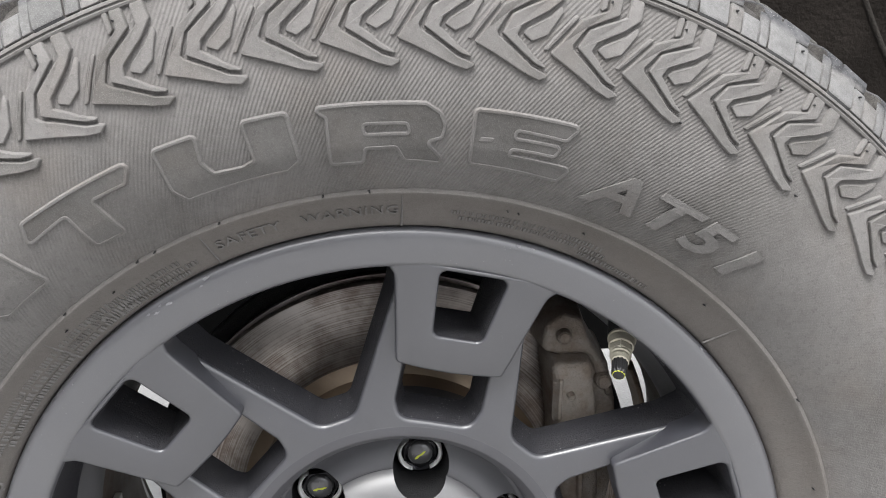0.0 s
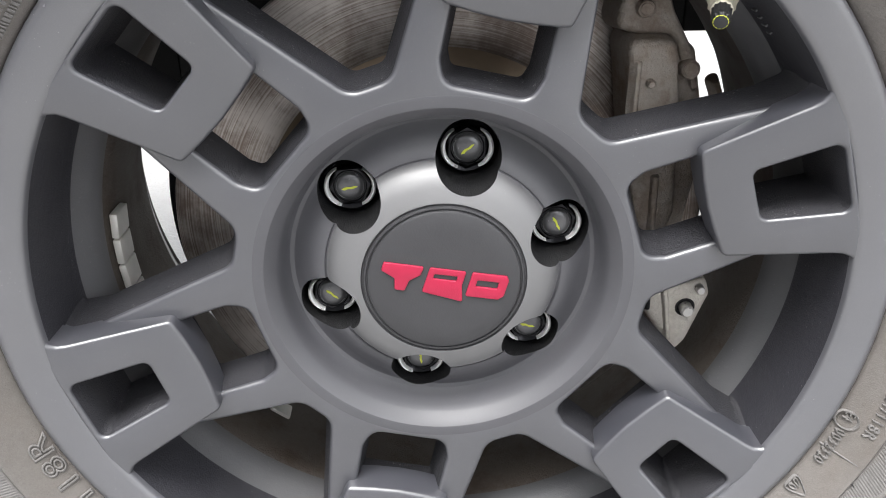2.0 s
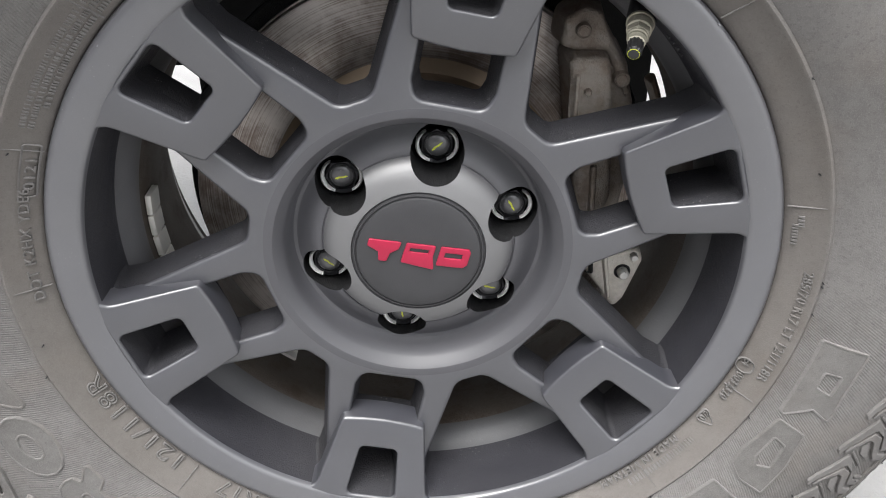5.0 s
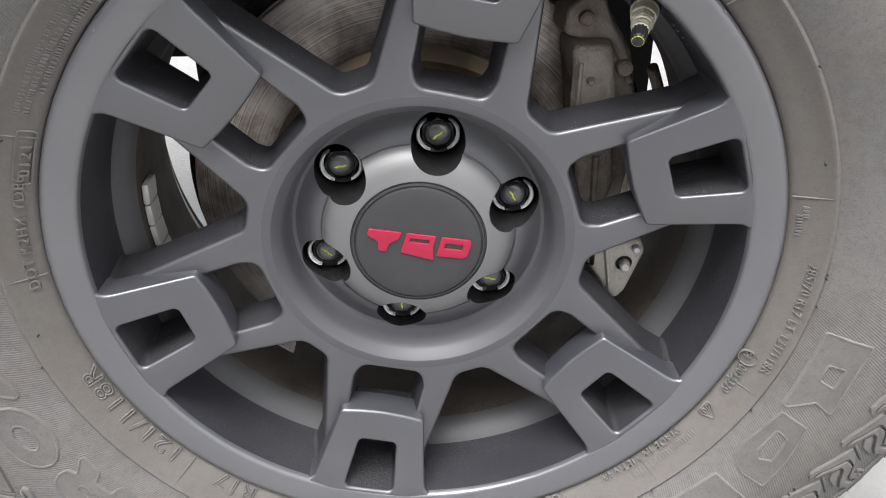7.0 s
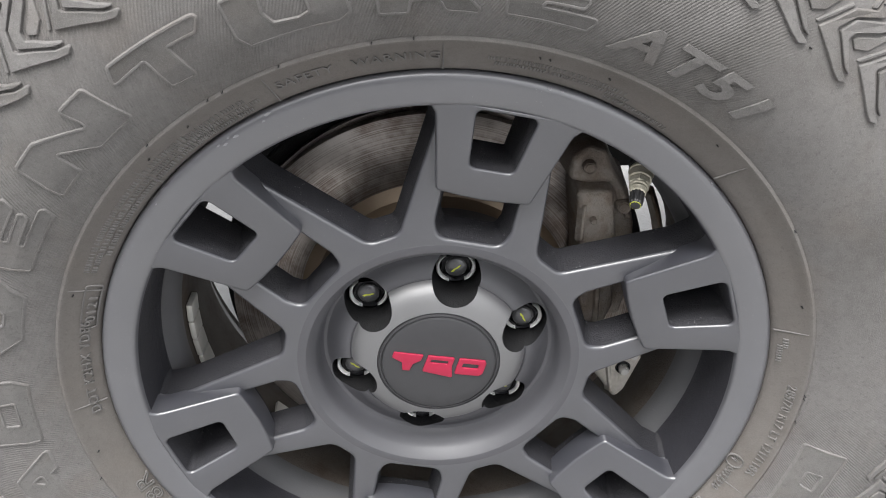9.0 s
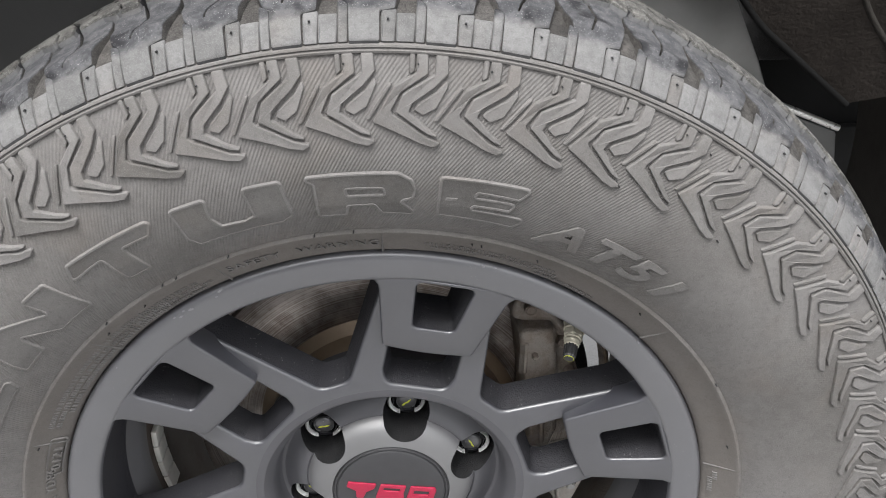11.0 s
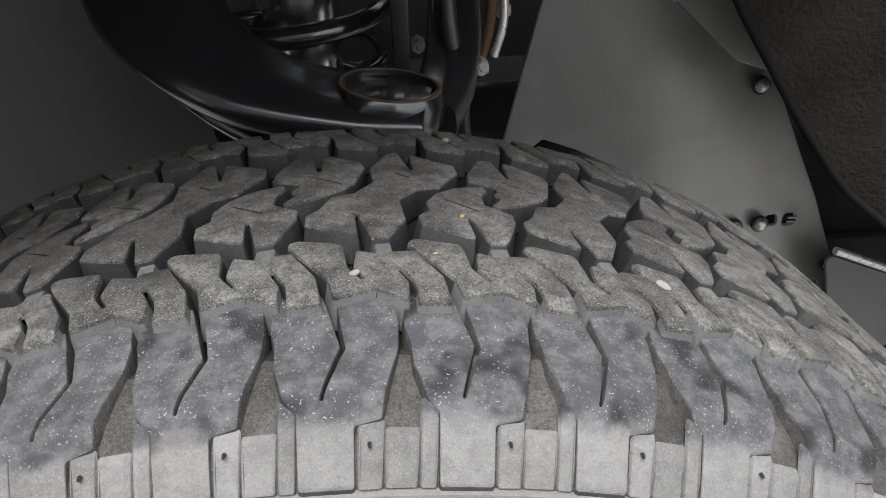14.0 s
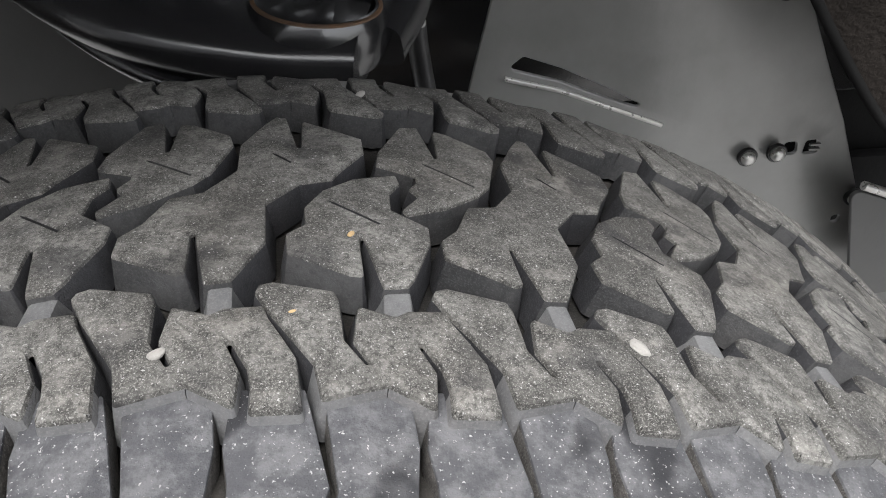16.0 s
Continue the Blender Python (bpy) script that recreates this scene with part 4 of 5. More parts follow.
def writing(text, at, radius, size, rise=0.0012, stretch=1.0, solid=True, label="", bold=0.0):
    """Raised letters along a circle, reading clockwise, from the angle at on."""
    cu = bpy.data.curves.new("writing", "FONT")
    cu.body, cu.size, cu.space_character, cu.resolution_u = text, size, 1.12, 3
    cu.extrude, cu.offset, cu.shear = rise, bold, 0.25 if bold else 0.0
    if not solid:
        cu.fill_mode, cu.bevel_depth, cu.extrude, cu.bevel_resolution = "NONE", rise * 0.7, 0.0, 1
    ob = new("temporary", cu)
    me = bpy.data.meshes.new_from_object(ob.evaluated_get(bpy.context.evaluated_depsgraph_get()))
    bpy.data.objects.remove(ob)
    if size > 0.02:                          # tall characters follow the bulge of the wall
        bm = bmesh.new()
        bm.from_mesh(me)
        for cut in np.arange(0.0, size, 0.0025):
            bmesh.ops.bisect_plane(bm, geom=bm.verts[:] + bm.edges[:] + bm.faces[:], plane_co=(0, cut, 0), plane_no=(0, 1, 0))
        bm.to_mesh(me)
        bm.free()
    for v in me.vertices:
        x, y, z = v.co
        a, r = radians(at) + stretch * x / radius, radius + y
        v.co = (r * math.sin(a), side_y(r) - z * 0.9, r * math.cos(a))
    me.materials.append(MOULDED)
    o = new("moulded_writing", me)
    o.parent = tyre
    return tagged(o, label or "small raised moulded writing")


def bars(at, radius, count, size, gap=0.6):
    """A line of short raised bars for writing that cannot be read."""
    bm, r0, a = bmesh.new(), radius, at
    for k in range(count):
        w = math.degrees(size * random.uniform(0.22, 0.60) / radius)
        pts = [(a, (radius) * 1000), (a + w, radius * 1000), (a + w, (radius + size) * 1000), (a, (radius + size) * 1000)]
        rows = []
        for up, g in ((0.0003, -0.0002), (-0.0004, 0.0)):
            lp = grow(fillet([(radians(p) * r0, q / 1000) for p, q in pts], 0.0002, 0.01), g)
            rows.append([bm.verts.new((p.y * math.sin(p.x / r0), side_y(p.y) - up, p.y * math.cos(p.x / r0))) for p in lp])
        for i in range(len(rows[0])):
            j = (i + 1) % len(rows[0])
            bm.faces.new((rows[0][i], rows[0][j], rows[1][j], rows[1][i]))
        bm.faces.new(rows[0])
        a += w + math.degrees(size * (gap if random.random() < 0.2 else 0.22) / radius)
    return part("moulded_line", bm, MOULDED, tyre, "line of tiny raised bars", 30, "stuff")


writing("AT51", 20.2, 0.2770, 0.0268, 0.0019, 1.46, True, "bold low moulded characters", 0.0008)
writing("SAFETY", -21.0, 0.2500, 0.0074, 0.0008, 1.3)
writing("WARNING", -10.6, 0.2500, 0.0074, 0.0008, 1.3)
writing("285/70 R17 LT 121/118R", 89.6, 0.2540, 0.0076, 0.0012, 1.05)
for text, at, wide in (("LT", 184.0, 1.42), ("285/70", 194.0, 1.42), ("R17", 212.6, 1.42), ("121/118R", 228.0, 1.65)):
    writing(text, at, 0.2412, 0.0140, 0.0007, wide, False)
writing("DOT K2HX YDE6", -92.0, 0.2462, 0.0080, 0.0012, 1.22)
writing("0121", -73.2, 0.2438, 0.0078, 0.0012, 1.32)
writing("0032320", 110.9, 0.2432, 0.0068, 0.0010, 0.95)
writing("E4", 107.9, 0.2424, 0.0070, 0.0010, 0.8)
writing("MADE IN VIETNAM", 128.0, 0.2406, 0.0068, 0.0010, 1.15)
writing("RADIAL", 150.8, 0.2475, 0.0078, 0.0010, 1.4)
writing("TUBELESS", 152.6, 0.2405, 0.0074, 0.0010, 1.2)
writing("M+S", 166.0, 0.2450, 0.0078, 0.0010, 1.2)
for at, radius, n, size in ((7.0, 0.2508, 46, 0.0026), (8.0, 0.2472, 44, 0.0026), (24.0, 0.2436, 24, 0.0026), (-63.5, 0.2522, 52, 0.0032), (-63.5, 0.2480, 58, 0.0032), (-60, 0.2438, 52, 0.0032), (-39, 0.2512, 26, 0.0030), (-38, 0.2470, 30, 0.0030), (-36, 0.2432, 24, 0.0028),
                            (126.2, 0.2478, 24, 0.0042), (80.5, 0.2470, 4, 0.0034), (82.0, 0.2440, 7, 0.0034)):
    bars(at, radius, n, size)
ridge_ring = [(109.3 + 1.35 * math.cos(t), 244.8 + 5.6 * math.sin(t)) for t in np.linspace(0, 2 * math.pi, 14)[:-1]]
part("sidewall_shape", ridge([ridge_ring], 0.0008, 0.0006), None, tyre, "small raised ring round a moulded mark")
part("sidewall_shape", ridge([[(-74.4, 242.6), (-74.4, 251.6), (-66.0, 251.6), (-66.0, 242.6)]], 0.0008, 0.0006), None, tyre, "small raised border round a date mark")
for peak in ([(119.8, 242), (123.0, 242.4), (121.8, 253)], [(120.5, 243.2), (121.2, 243.2), (121.5, 249)], [(121.6, 243.2), (122.4, 243.4), (121.8, 249)]):
    part("sidewall_shape", ridge([peak], 0.0008, 0.0005), None, tyre, "small raised peaked mark")
# radial mould seams
for a in (1.2, -21.9, 46.4, 79.0, 114.2, 137.0, 160.0, -44.2, -67.0, -90.0, -134.0, 193.0):
    part("mould_seam", side_piece("mould_seam", [(a + 0.33, 240), (a + 0.43, 240), (a + 0.43, 262), (a + 0.33, 262)], MOULDED, 0.0004, 0.0001, 0.0001, 0.25), None, tyre)
# moulding nibs
bm = bmesh.new()
for k in range(46):
    a, r = radians(random.uniform(-180, 180)), random.choice((0.2575, 0.2645, 0.2645, 0.329, 0.366))
    tube(bm, [(r * math.sin(a), side_y(r) + 0.001, r * math.cos(a)), (r * math.sin(a), side_y(r) - 0.0022, r * math.cos(a))], [0.0006, 0.0004], 6)
for k in range(60):
    for a0, r in ((2.55, 0.3885), (5.0, 0.3690)):
        a = radians(a0 - 0.38 + 6 * k)
        p = Vector((r * math.sin(a), side_y(r) - 0.0012, r * math.cos(a)))
        tube(bm, [p, p + Vector((0, -0.0018, 0.0002))], [0.0007, 0.0005], 5)
part("mould_nib", bm, BLACK_PLASTIC, tyre, "tiny black rubber moulding nibs", kind="stuff")

# scuffs on the rim's lip
SCUFF = plain("bare_scuffed_metal", (0.26, 0.26, 0.27), 0.5, 0.3, 0.3, 300, 0.0005)
for a, r, size in ((-24.6, 0.2378, 0.0030), (-25.6, 0.2350, 0.0014), (-30.5, 0.2352, 0.0024), (-31.6, 0.2368, 0.0018), (-32.6, 0.2345, 0.0022), (-33.6, 0.2362, 0.0016), (16.5, 0.2380, 0.0020),
                   (18.5, 0.2384, 0.0015), (47.0, 0.2386, 0.0014), (-48.0, 0.2360, 0.0012)):
    size *= 0.7
    pts = [(size * random.uniform(0.4, 1.0) * math.cos(t) * 1.4, size * random.uniform(0.3, 1.0) * math.sin(t) * 0.7) for t in np.linspace(0, 2 * math.pi, 9)[:-1]]
    loop = [Vector((math.sin(radians(a)) * (r + q) + math.cos(radians(a)) * p, math.cos(radians(a)) * (r + q) - math.sin(radians(a)) * p)) for p, q in pts]
    bm = bmesh.new()
    bm.faces.new([bm.verts.new((p.x, 0.4591, p.y)) for p in loop])
    ret = bmesh.ops.extrude_face_region(bm, geom=bm.faces[:])
    bmesh.ops.translate(bm, vec=(0, 0.002, 0), verts=[v for v in ret["geom"] if isinstance(v, bmesh.types.BMVert)])
    part("scuff", bm, SCUFF, rim, "bare metal scuff", 30)

# ---------------------------------------------------------------- grit caught in the tread
for x, y, size, mat in ((0.0115, 0.508, 0.0042, STONE), (0.1224, 0.5175, 0.0060, STONE), (0.0542, 0.6480, 0.0044, STONE), (0.0524, 0.5535, 0.0026, TAN), (0.0394, 0.5206, 0.0022, TAN)):
    bm = bmesh.new()
    bmesh.ops.create_icosphere(bm, subdivisions=2, radius=size * 0.44)
    for v in bm.verts:
        v.co = Vector((v.co.x * 1.2, v.co.y * 0.7, v.co.z * 0.5)) * (1 + 0.35 * noise.noise(v.co * 400 + Vector((x * 90, y * 50, 0))))
    g = new("stone_chip", finish(bm, "stone_chip", mat, 25))
    r = crown_r(y)
    a = math.asin(x / r)
    g.matrix_world = Matrix.Translation((x, y, CZ + r * math.cos(a) + 0.0002)) @ Matrix.Rotation(a, 4, "Y") @ Matrix.Rotation(random.uniform(-1, 1), 4, "Z")
    tagged(g, "small pale stone chip caught in the tyre tread" if mat is STONE else "tiny tan grit grain stuck on the tyre tread", "stone", "grit in the tread")

# ---------------------------------------------------------------- brake
disc = thing("brake_disc", (0, 0, CZ), "rust-tinged steel brake disc behind the wheel", "brake disc")
bm = revolve(bmesh.new(), [(0.110, 0.5695), (0.1665, 0.5695), (0.1695, 0.5705), (0.1700, 0.5725), (0.1700, 0.5780), (0.1640, 0.5790), (0.1640, 0.5880), (0.1700, 0.5890),
                           (0.1700, 0.5950), (0.110, 0.5960)], 160, closed=True)
part("rotor", bm, ROTOR, disc, "streaked brown steel rotor ring")
bm = revolve(bmesh.new(), [(0.118, 0.5740), (0.113, 0.5690), (0.104, 0.5640), (0.102, 0.5450), (0.098, 0.5400), (0.0, 0.5400), (0.0, 0.60), (0.112, 0.60)], 120)
part("hat", bm, BRONZE, disc, "tarnished brown hub hat")

bm = revolve(bmesh.new(), [(0.150, 0.6000), (0.1790, 0.6000), (0.1806, 0.5985), (0.1815, 0.6000), (0.1815, 0.6030), (0.150, 0.6030)], 140, closed=True)
part("dust_shield", bm, POCKET, disc, "black dust shield behind the rotor")

caliper = thing("brake_caliper", (0, 0, CZ), "rough cast brake caliper over the disc", "brake caliper")


def casting(name, pts, y0, deep, mat, parent, edge=0.004, rad=0.006, label=""):
    return part(name, slab(bmesh.new(), fillet(pts, rad), [], lambda p: y0, edge, deep, 0.003), mat, parent, label, 40)


casting("mounting_ear", [(0.098, 0.128), (0.101, 0.146), (0.113, 0.154), (0.126, 0.150), (0.131, 0.136), (0.145, 0.112), (0.152, 0.076), (0.130, 0.124), (0.110, 0.124)], 0.540, 0.03, CAST, caliper)
casting("piston_housing", [(0.103, 0.124), (0.131, 0.123), (0.137, 0.080), (0.140, 0.020), (0.132, -0.004), (0.112, 0.004), (0.110, 0.070)], 0.529, 0.035, CAST, caliper, 0.005)
casting("bridge", [(0.128, 0.122), (0.146, 0.116), (0.153, 0.085), (0.156, 0.040), (0.150, 0.000), (0.130, 0.000)], 0.543, 0.050, CAST, caliper, 0.006)
casting("raised_rib", [(0.1085, 0.112), (0.1115, 0.112), (0.1110, 0.082), (0.1080, 0.082)], 0.5275, 0.004, CAST, caliper, 0.0012, 0.001)
casting("raised_rib", [(0.1235, 0.045), (0.1275, 0.045), (0.1285, 0.006), (0.1245, 0.006)], 0.5265, 0.006, CAST, caliper, 0.0015, 0.001)
for x, z, y, r in ((0.113, 0.139, 0.5375, 0.0050), (0.1415, 0.105, 0.5385, 0.0055), (0.117, 0.100, 0.5275, 0.0026), (0.1485, 0.072, 0.5385, 0.0050)):
    b = part("caliper_bolt", revolve(bmesh.new(), [(0, y - 0.003), (r * 0.62, y - 0.003), (r * 0.7, y - 0.0022), (r * 0.9, y - 0.003), (r, y - 0.002), (r * 1.05, y + 0.006)], 24), CAST, caliper, "", 30)
    b.location = (x, 0, z)

knuckle = thing("steering_knuckle", (0, 0, CZ), "pale cast steering knuckle behind the disc edge", "knuckle")
ALU = rusty("grimy_cast_aluminium", (0.72, 0.68, 0.62), (0.40, 0.34, 0.28), 0.25, 0.50, 0.2)
casting("body", [(0.122, -0.040), (0.168, -0.028), (0.172, -0.040), (0.160, -0.075), (0.152, -0.085), (0.140, -0.066)], 0.536, 0.05, ALU, knuckle)
b = part("bolt", revolve(bmesh.new(), [(0, 0.529), (0.004, 0.529), (0.0055, 0.5305), (0.0058, 0.538)], 20), STEEL, knuckle)
b.location = (0.1565, 0, -0.0490)
b.scale = (0.76, 1, 0.76)
b = part("bolt", revolve(bmesh.new(), [(0, 0.531), (0.0032, 0.531), (0.0042, 0.5322), (0.0044, 0.540)], 20), STEEL, knuckle)
b.location = (0.1640, 0, -0.0350)
b.scale = (0.70, 1, 0.70)
b = part("bolt_recess", revolve(bmesh.new(), [(0.0058, 0.5355), (0.0080, 0.5350), (0.0086, 0.5362), (0.0086, 0.540)], 24), POCKET, knuckle, "dark ring round a bolt")
b.location = (0.1565, 0, -0.0490)
b.scale = (0.76, 1, 0.76)
casting("raised_rib", [(0.1400, -0.034), (0.1430, -0.033), (0.1490, -0.074), (0.1465, -0.074)], 0.5335, 0.006, ALU, knuckle, 0.0012, 0.001)
casting("raised_rib", [(0.1290, -0.036), (0.1330, -0.034), (0.1335, -0.050), (0.1310, -0.050)], 0.5345, 0.006, POCKET, knuckle, 0.001, 0.001)
arc = [radians(d) for d in range(66, 92, 4)]
casting("dust_plate", [(0.2000 * math.sin(t), 0.2000 * math.cos(t)) for t in arc] + [(0.1968 * math.sin(t), 0.1968 * math.cos(t)) for t in arc[::-1]], 0.600, 0.012,
        rusty("brown_dust_plate", (0.34, 0.27, 0.20), (0.16, 0.11, 0.08), 0.4, 0.5, 0.3), knuckle, 0.001, 0.001, "bent brown dust plate edge")
b = part("axle_flange", revolve(bmesh.new(), [(0, 0.60), (0.09, 0.60), (0.10, 0.64), (0.07, 0.72), (0.03, 0.75), (0.03, 0.90), (0, 0.90)], 40), CAST, knuckle)

# ---------------------------------------------------------------- suspension over the tyre
arm = thing("control_arm", (0, 0.80, 0.70), "gloss black pressed-steel upper control arm", "control arm")
arm.location = (0, 0, 0)


def ribbon(bm, path, widths, thick, up=(0, 0, 1), power=4.0, n=24):
    """A bar along a path with a rounded box section."""
    pts = [Vector(p) for p in path]
    rows = []
    for i, p in enumerate(pts):
        d = (pts[min(i + 1, len(pts) - 1)] - pts[max(i - 1, 0)]).normalized()
        side = d.cross(Vector(up)).normalized()
        top = side.cross(d).normalized()
        row = []
        for k in range(n):
            co, si = math.cos(2 * math.pi * k / n), math.sin(2 * math.pi * k / n)
            u, v = (math.copysign(abs(q) ** (2 / power), q) for q in (co, si))
            row.append(bm.verts.new(p + side * (u * widths[i] / 2) + top * (v * thick / 2)))
        rows.append(row)
    for a, b in zip(rows, rows[1:]):
        for k in range(n):
            bm.faces.new((a[k], a[(k + 1) % n], b[(k + 1) % n], b[k]))
    bm.faces.new(rows[0][::-1]), bm.faces.new(rows[-1])
    return bm


curve = smooth_path([(-0.19, 0.98, 0.878), (-0.150, 0.90, 0.850), (-0.115, 0.845, 0.808), (-0.062, 0.815, 0.776), (0.006, 0.795, 0.763), (0.055, 0.785, 0.759)], 14)
n = len(curve)
part("beam", ribbon(bmesh.new(), curve, [0.075 + 0.020 * math.sin(math.pi * i / n) for i in range(n)], 0.036, power=2.7), ARM, arm, angle=50)
lower = [p + Vector((0, -0.040, -0.022)) for p in curve]
part("flange", tube(bmesh.new(), lower, 0.0052, 16), ARM, arm, "rolled lower edge", 60)
back_arm = smooth_path([(0.055, 0.79, 0.757), (0.075, 0.84, 0.775), (0.085, 0.92, 0.82), (0.09, 1.00, 0.85)], 6)
part("beam", ribbon(bmesh.new(), back_arm, [0.040] * len(back_arm), 0.028), ARM, arm, angle=50)
b = part("ball_joint", revolve(bmesh.new(), [(0.034, -0.022), (0.037, -0.014), (0.037, 0.000), (0.034, 0.006), (0.030, 0.007), (0.030, 0.003), (0.027, 0.001), (0.024, 0.003), (0.0, 0.0045)], 48), ARM, arm, "black ball joint cap", 35)
b.matrix_basis = Matrix.Translation((0.030, 0.790, 0.7750)) @ Matrix.Rotation(radians(6), 4, "Y") @ Matrix.Rotation(radians(90), 4, "X")
b = part("rust_seam", revolve(bmesh.new(), [(0.0312, 0.0040), (0.0318, 0.0072), (0.0336, 0.0070), (0.0342, 0.0050)], 48), RUST_EDGE, arm, "rust-brown ring round the ball joint")
b.matrix_basis = Matrix.Translation((0.030, 0.790, 0.7750)) @ Matrix.Rotation(radians(6), 4, "Y") @ Matrix.Rotation(radians(90), 4, "X")

strut = thing("coil_spring", (-0.035, 0.93, 0.60), "gloss black coil spring round a shock absorber", "suspension spring")
helix = [(0.066 * math.cos(t), 0.066 * math.sin(t), 0.12 + 0.042 * t / (2 * math.pi)) for t in np.linspace(0, 2 * math.pi * 7, 170)]
part("coil", tube(bmesh.new(), helix, 0.0085, 12), ARM, strut, "gloss black coil", 60)
part("damper", tube(bmesh.new(), [(0, 0, -0.05), (0, 0, 0.45)], 0.030, 32), plain("satin_damper", (0.55, 0.55, 0.56), 0.22, 1.0, 0.1, 20, 0.0001), strut, "satin grey damper tube", 40)
part("spring_seat", tube(bmesh.new(), [(0, 0, 0.085), (0, 0, 0.105)], [0.076, 0.080], 36), ARM, strut, "", 40)

hose = thing("brake_hose", (0.085, 0.85, 0.70), "black rubber brake hose beside the control arm", "hose")
part("hose_line", tube(bmesh.new(), [p for p in smooth_path([(0.006, 0, -0.02), (0.0, 0, 0.02), (-0.004, -0.01, 0.06), (-0.012, 0.0, 0.12), (-0.010, 0.03, 0.20)], 6)], 0.0065, 10), BLACK_PLASTIC, hose, "", 60)
part("clamp", tube(bmesh.new(), [(-0.006, -0.01, 0.045), (-0.007, -0.009, 0.06)], 0.010, 14), STEEL, hose, "zinc hose clamp", 40)
part("bracket", block(bmesh.new(), (0.012, 0.03, 0.10), (-0.045, 0.0, 0.12), 0.002), BLACK_PLASTIC, hose)
line = thing("brake_line", (0.11, 0.90, 0.72), "thin rusty metal brake line with pale fittings", "pipe")
part("pipe", tube(bmesh.new(), smooth_path([(-0.01, 0, 0.03), (0.0, 0, 0.065), (0.002, 0.01, 0.10), (-0.01, 0.03, 0.16)], 6), 0.0045, 10), RUST_EDGE, line, "", 60)
part("pipe", tube(bmesh.new(), smooth_path([(0.004, -0.004, 0.045), (0.012, 0, 0.075), (0.010, 0.01, 0.12)], 6), 0.0035, 10), STEEL, line, "", 60)
for x, y, z, r in ((-0.055, 0.0, 0.055, 0.006), (-0.012, -0.05, 0.052, 0.006), (0.012, 0.01, 0.078, 0.007)):
    bm = bmesh.new()
    hexagon(bm, r, -0.006, 0.008, 0.0015)
    f = part("fitting", bm, STEEL, line, "pale zinc fitting", 25)
    f.location = (x, y, z)

# ---------------------------------------------------------------- wheel house
shield = thing("inner_fender", (0.3, 0.97, 0.4), "dusty grey pressed-metal splash shield with rivets", "splash shield")
shield.location = (0, 0, 0)


def panel(pts, y0, thick=0.003, bulge=0.0, rad=0.01, slope=0.0, holes=()):
    def depth_at(p):
        return y0 + slope * (p.x - 0.3) + bulge * math.sin(p.x * 17) * math.cos(p.y * 9)
    return slab(bmesh.new(), fillet(pts, rad, 0.02), [fillet(h, 0.003) for h in holes], depth_at, 0.001, thick)


part("panel", panel([(0.115, 0.60), (0.130, 0.670), (0.161, 0.805), (0.20, 0.98), (0.40, 0.98), (0.372, 0.725), (0.440, 0.600), (0.500, 0.465), (0.60, 0.32), (0.47, 0.30), (0.42, 0.47), (0.20, 0.53)], 0.940,
     0.004, 0.006, 0.012, 0.03, [[(0.154, 0.6655), (0.166, 0.6755), (0.195, 0.6655), (0.232, 0.6480), (0.272, 0.6255), (0.240, 0.6360), (0.195, 0.6545)], [(0.392, 0.572), (0.405, 0.572), (0.403, 0.584), (0.392, 0.584)], [(0.410, 0.571), (0.424, 0.571), (0.422, 0.584), (0.411, 0.584)], [(0.455, 0.497), (0.463, 0.497), (0.463, 0.505), (0.455, 0.505)]]), SHIELD, shield, "", 40)
part("panel", panel([(0.245, 0.83), (0.266, 0.797), (0.330, 0.742), (0.372, 0.728), (0.41, 0.76), (0.42, 0.95), (0.25, 0.95)], 0.936, 0.004, 0.004, 0.02, 0.03), SHIELD, shield, "", 40)
for x, z in ((0.357, 0.719), (0.466, 0.527), (0.358, 0.577), (0.383, 0.579)):
    r = part("rivet", revolve(bmesh.new(), [(0, -0.0045), (0.003, -0.0042), (0.0058, -0.0018), (0.0064, 0.002)], 24), STEEL, shield, "shiny round rivet", 60)
    r.location = (x, 0.932 + 0.03 * (x - 0.3), z)
    # black ring standing in for the shade of the recess round each rivet
    w = part("washer", revolve(bmesh.new(), [(0.0060, 0.0006), (0.0078, 0.0004), (0.0084, 0.0012), (0.0084, 0.004)], 28), BLACK_PLASTIC, shield, "dark ring for the shaded recess round a rivet", 40)
    w.location = r.location
part("edge_strip", ribbon(bmesh.new(), [(0.152, 0.934, 0.6600), (0.195, 0.934, 0.6480), (0.238, 0.935, 0.6300), (0.280, 0.936, 0.6120)], [0.0035] * 4, 0.0035), STEEL, shield, "bright metal edge strip", 50)

# bright tube for the highlight along the overlapping panel's edge
part("edge_strip", tube(bmesh.new(), [(0.244, 0.935, 0.832), (0.255, 0.934, 0.812), (0.268, 0.933, 0.795)], 0.0022, 8), STEEL, shield, "steel tube drawn as the highlight on a folded edge", 60)
for z in (0.5755, 0.5798):
    part("tongue", block(bmesh.new(), (0.0095, 0.003, 0.0019), (0.4196, 0.9455, z), 0.0004), SHIELD, shield, "narrow tongue across a punched hole", 40)
front = thing("front_liner", (-0.3, 1.0, 0.4), "smooth dark grey plastic wheel house panel", "wheel liner")
front.location = (0, 0, 0)
DARK_PANEL = plain("dark_wheelhouse_plastic", (0.105, 0.104, 0.102), 0.6, 0.0, 0.25, 7, 0.0006)
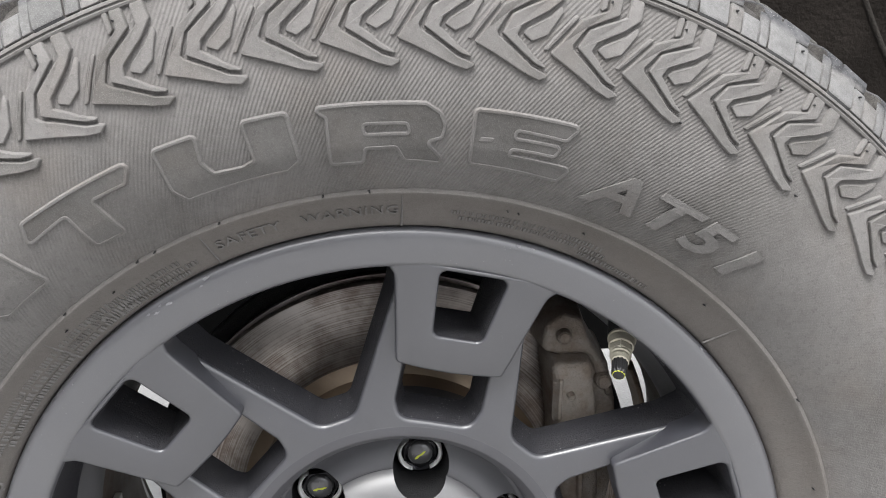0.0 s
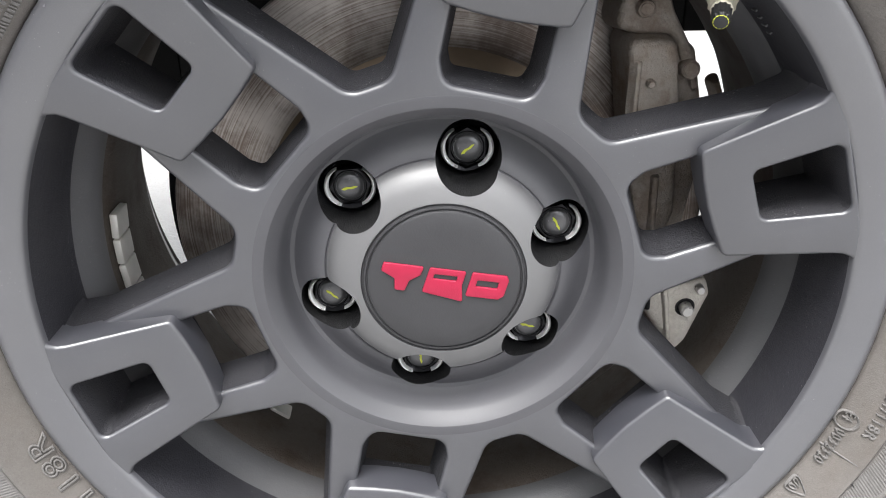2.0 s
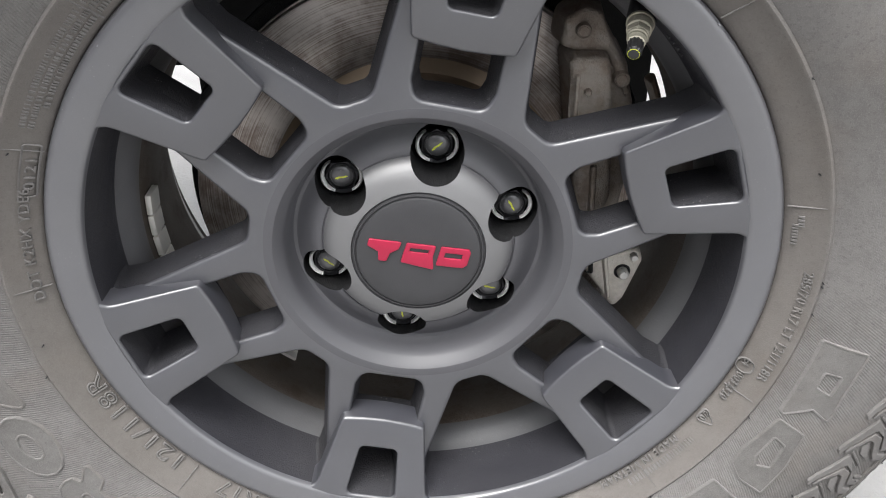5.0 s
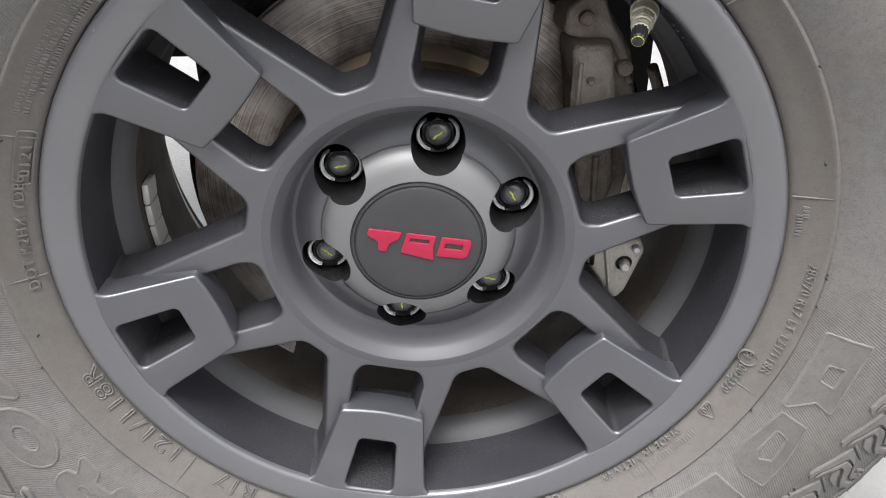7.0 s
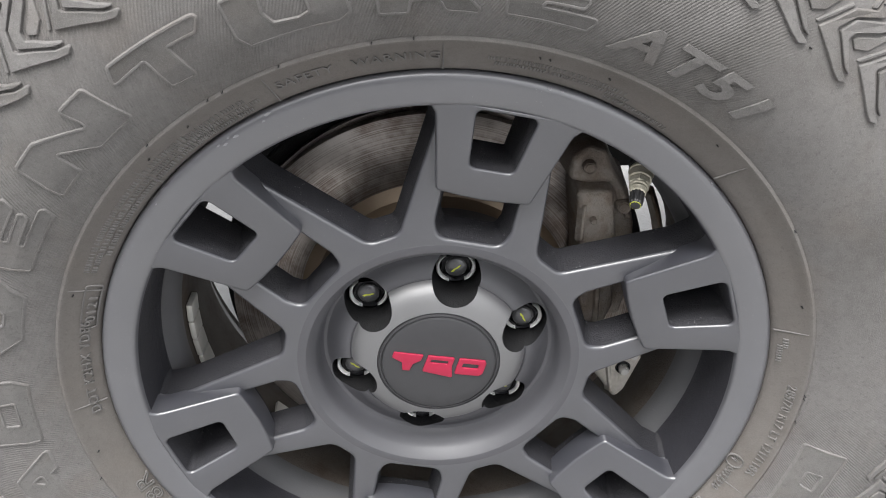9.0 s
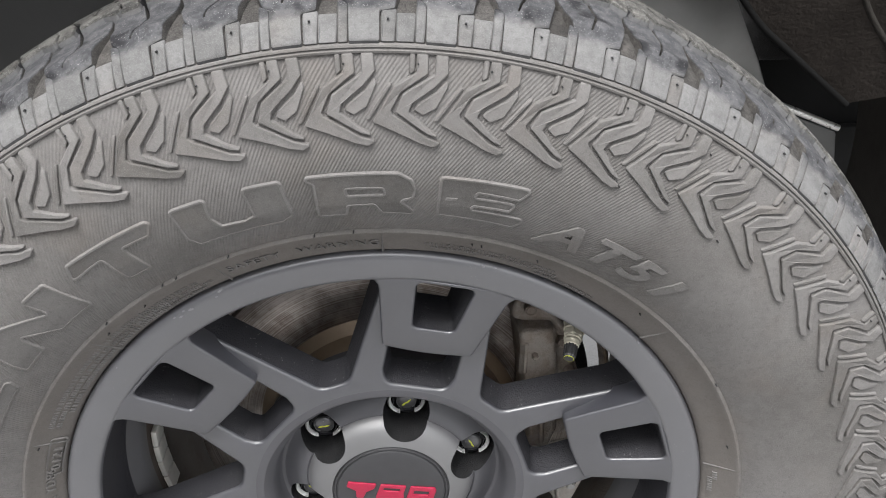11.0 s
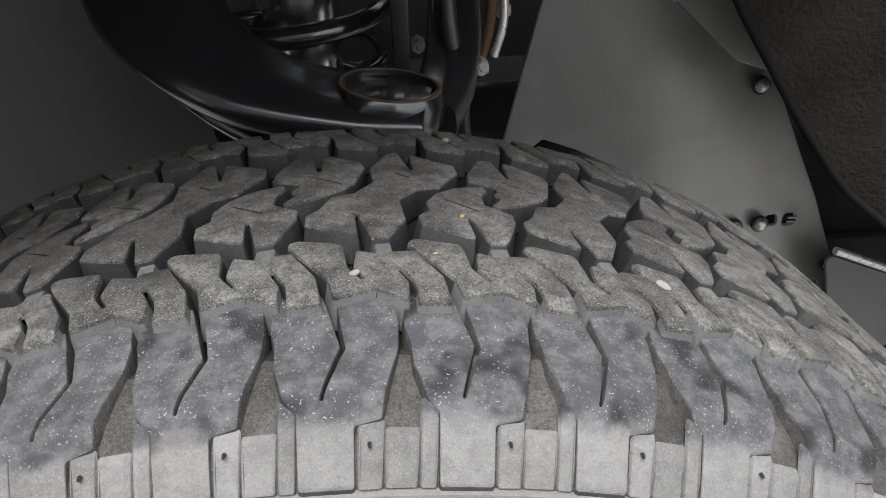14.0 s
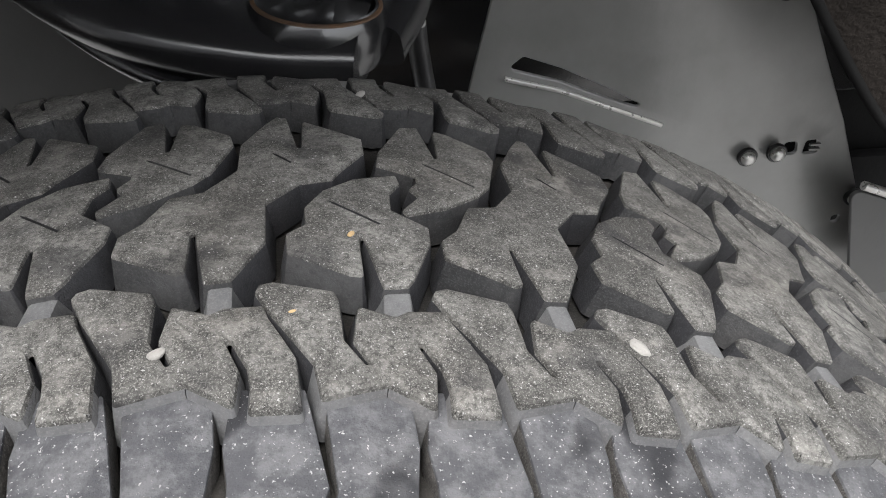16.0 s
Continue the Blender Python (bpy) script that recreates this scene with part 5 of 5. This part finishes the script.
part("panel", panel([(-0.62, 0.53), (-0.62, 1.0), (-0.10, 1.0), (-0.075, 0.76), (-0.080, 0.565)], 1.02, 0.004, 0.004, 0.02, 0.06), DARK_PANEL, front, "", 40)

part("edge_lip", tube(bmesh.new(), [(-0.101, 0.993, 0.99), (-0.077, 0.994, 0.76), (-0.082, 0.994, 0.57)], 0.004, 10), DARK_PANEL, front, "rolled plastic edge", 60)

# felt-lined unseen arch, added to block sky over the wheel; open towards the outside
liner = thing("wheel_arch_liner", (0, 0.7, 0.4), "dark brown felt wheel arch liner, its unseen arch added to block sky", "wheel liner")
liner.location = (0, 0, 0)
bm = bmesh.new()
rows = []
for y, grow_r in ((0.47, 0.012), (0.475, 0.0), (0.60, -0.004), (0.75, -0.010), (0.90, -0.004), (1.04, 0.0), (1.04, 0.02), (0.47, 0.035)):
    row = []
    for k in range(61):
        a = radians(-100 + 200 * k / 60)
        r = 0.600 + grow_r + 0.05 * max(0, abs(a) - 0.8)
        r += 0.006 * noise.noise(Vector((a * 3, y * 8, 0)))
        # right side cut back to let more light onto the tread
        back = (0.30 if y < 0.48 else 0.18 if y < 0.61 else 0.06 if y < 0.76 else 0.0) * min(1.0, max(0.0, (a - 0.10) / 0.5))
        row.append(bm.verts.new((r * math.sin(a), y + back, CZ + 0.03 + r * math.cos(a))))
    rows.append(row)
for a, b in list(zip(rows, rows[1:])) + [(rows[-1], rows[0])]:
    for k in range(60):
        bm.faces.new((a[k], a[k + 1], b[k + 1], b[k]))
part("arch", bm, LINER, liner, "", 50)
bm = bmesh.new()
flap = [(0.235, 0.80, 0.875), (0.262, 0.80, 0.827), (0.293, 0.80, 0.783), (0.323, 0.80, 0.742), (0.366, 0.80, 0.690), (0.406, 0.80, 0.657), (0.475, 0.80, 0.602)]
path = smooth_path(flap, 6)
inner = [bm.verts.new(p) for p in path]
outer = [bm.verts.new(p + Vector((0.33, -0.10, 0.10))) for p in path]
for i in range(len(path) - 1):
    bm.faces.new((inner[i], inner[i + 1], outer[i + 1], outer[i]))
res = bmesh.ops.extrude_face_region(bm, geom=bm.faces[:])
bmesh.ops.translate(bm, vec=(0.004, 0.012, 0.004), verts=[v for v in res["geom"] if isinstance(v, bmesh.types.BMVert)])
BROWN = plain("muddy_felt", (0.020, 0.017, 0.015), 0.9, 0.0, 0.85, 15, 0.004, 0.1)
part("edge_bead", tube(bmesh.new(), [p + Vector((-0.003, -0.004, 0)) for p in path], 0.0032, 10), WELL, liner, "thick black rubber edge", 60)
flap_sheet = part("flap", bm, BROWN, liner, "mud-stained brown felt flap", 50)
crease = [p + Vector((0.33, -0.10, 0.10)) * (0.40 - 0.22 * i / len(path)) for i, p in enumerate(path)]
part("crease", tube(bmesh.new(), [p + Vector((0, 0.001, 0)) for p in crease], 0.0030, 8), LINER, flap_sheet, "raised fold along the felt", 60)

# added sheets: the shade of the wheel house depth as near-black colour
wall = thing("shade_backdrop", (0, 1.07, 0.4), "near-black sheets added for the deep shade behind the wheel", "wheel house")
wall.location = (0, 0, 0)
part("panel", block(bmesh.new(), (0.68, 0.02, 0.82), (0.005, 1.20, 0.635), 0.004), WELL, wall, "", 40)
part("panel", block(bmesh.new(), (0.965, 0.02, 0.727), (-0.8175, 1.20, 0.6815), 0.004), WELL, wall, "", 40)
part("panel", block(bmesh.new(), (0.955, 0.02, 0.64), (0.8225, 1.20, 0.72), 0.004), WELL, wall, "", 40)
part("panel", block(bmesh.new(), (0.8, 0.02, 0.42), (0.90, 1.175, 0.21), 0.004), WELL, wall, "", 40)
frame_bar = thing("frame_rail", (0.5, 0.97, 0.5), "black painted frame rail behind the wheel house", "frame rail")
frame_bar.location = (0, 0, 0)
part("rail", block(bmesh.new(), (1.9, 0.09, 0.13), (0.2, 1.12, 0.62), 0.01), ARM, frame_bar, "", 40)
part("bright_edge", tube(bmesh.new(), [(0.443, 0.90, 0.567), (0.53, 0.90, 0.532)], 0.004, 10), STEEL, frame_bar, "thin bright metal edge", 60)
part("web", panel([(0.436, 0.562), (0.530, 0.526), (0.545, 0.45), (0.47, 0.44)], 0.903, 0.004, 0.0, 0.006), DARK_PANEL, frame_bar, "dark grey plate under the bright edge", 40)
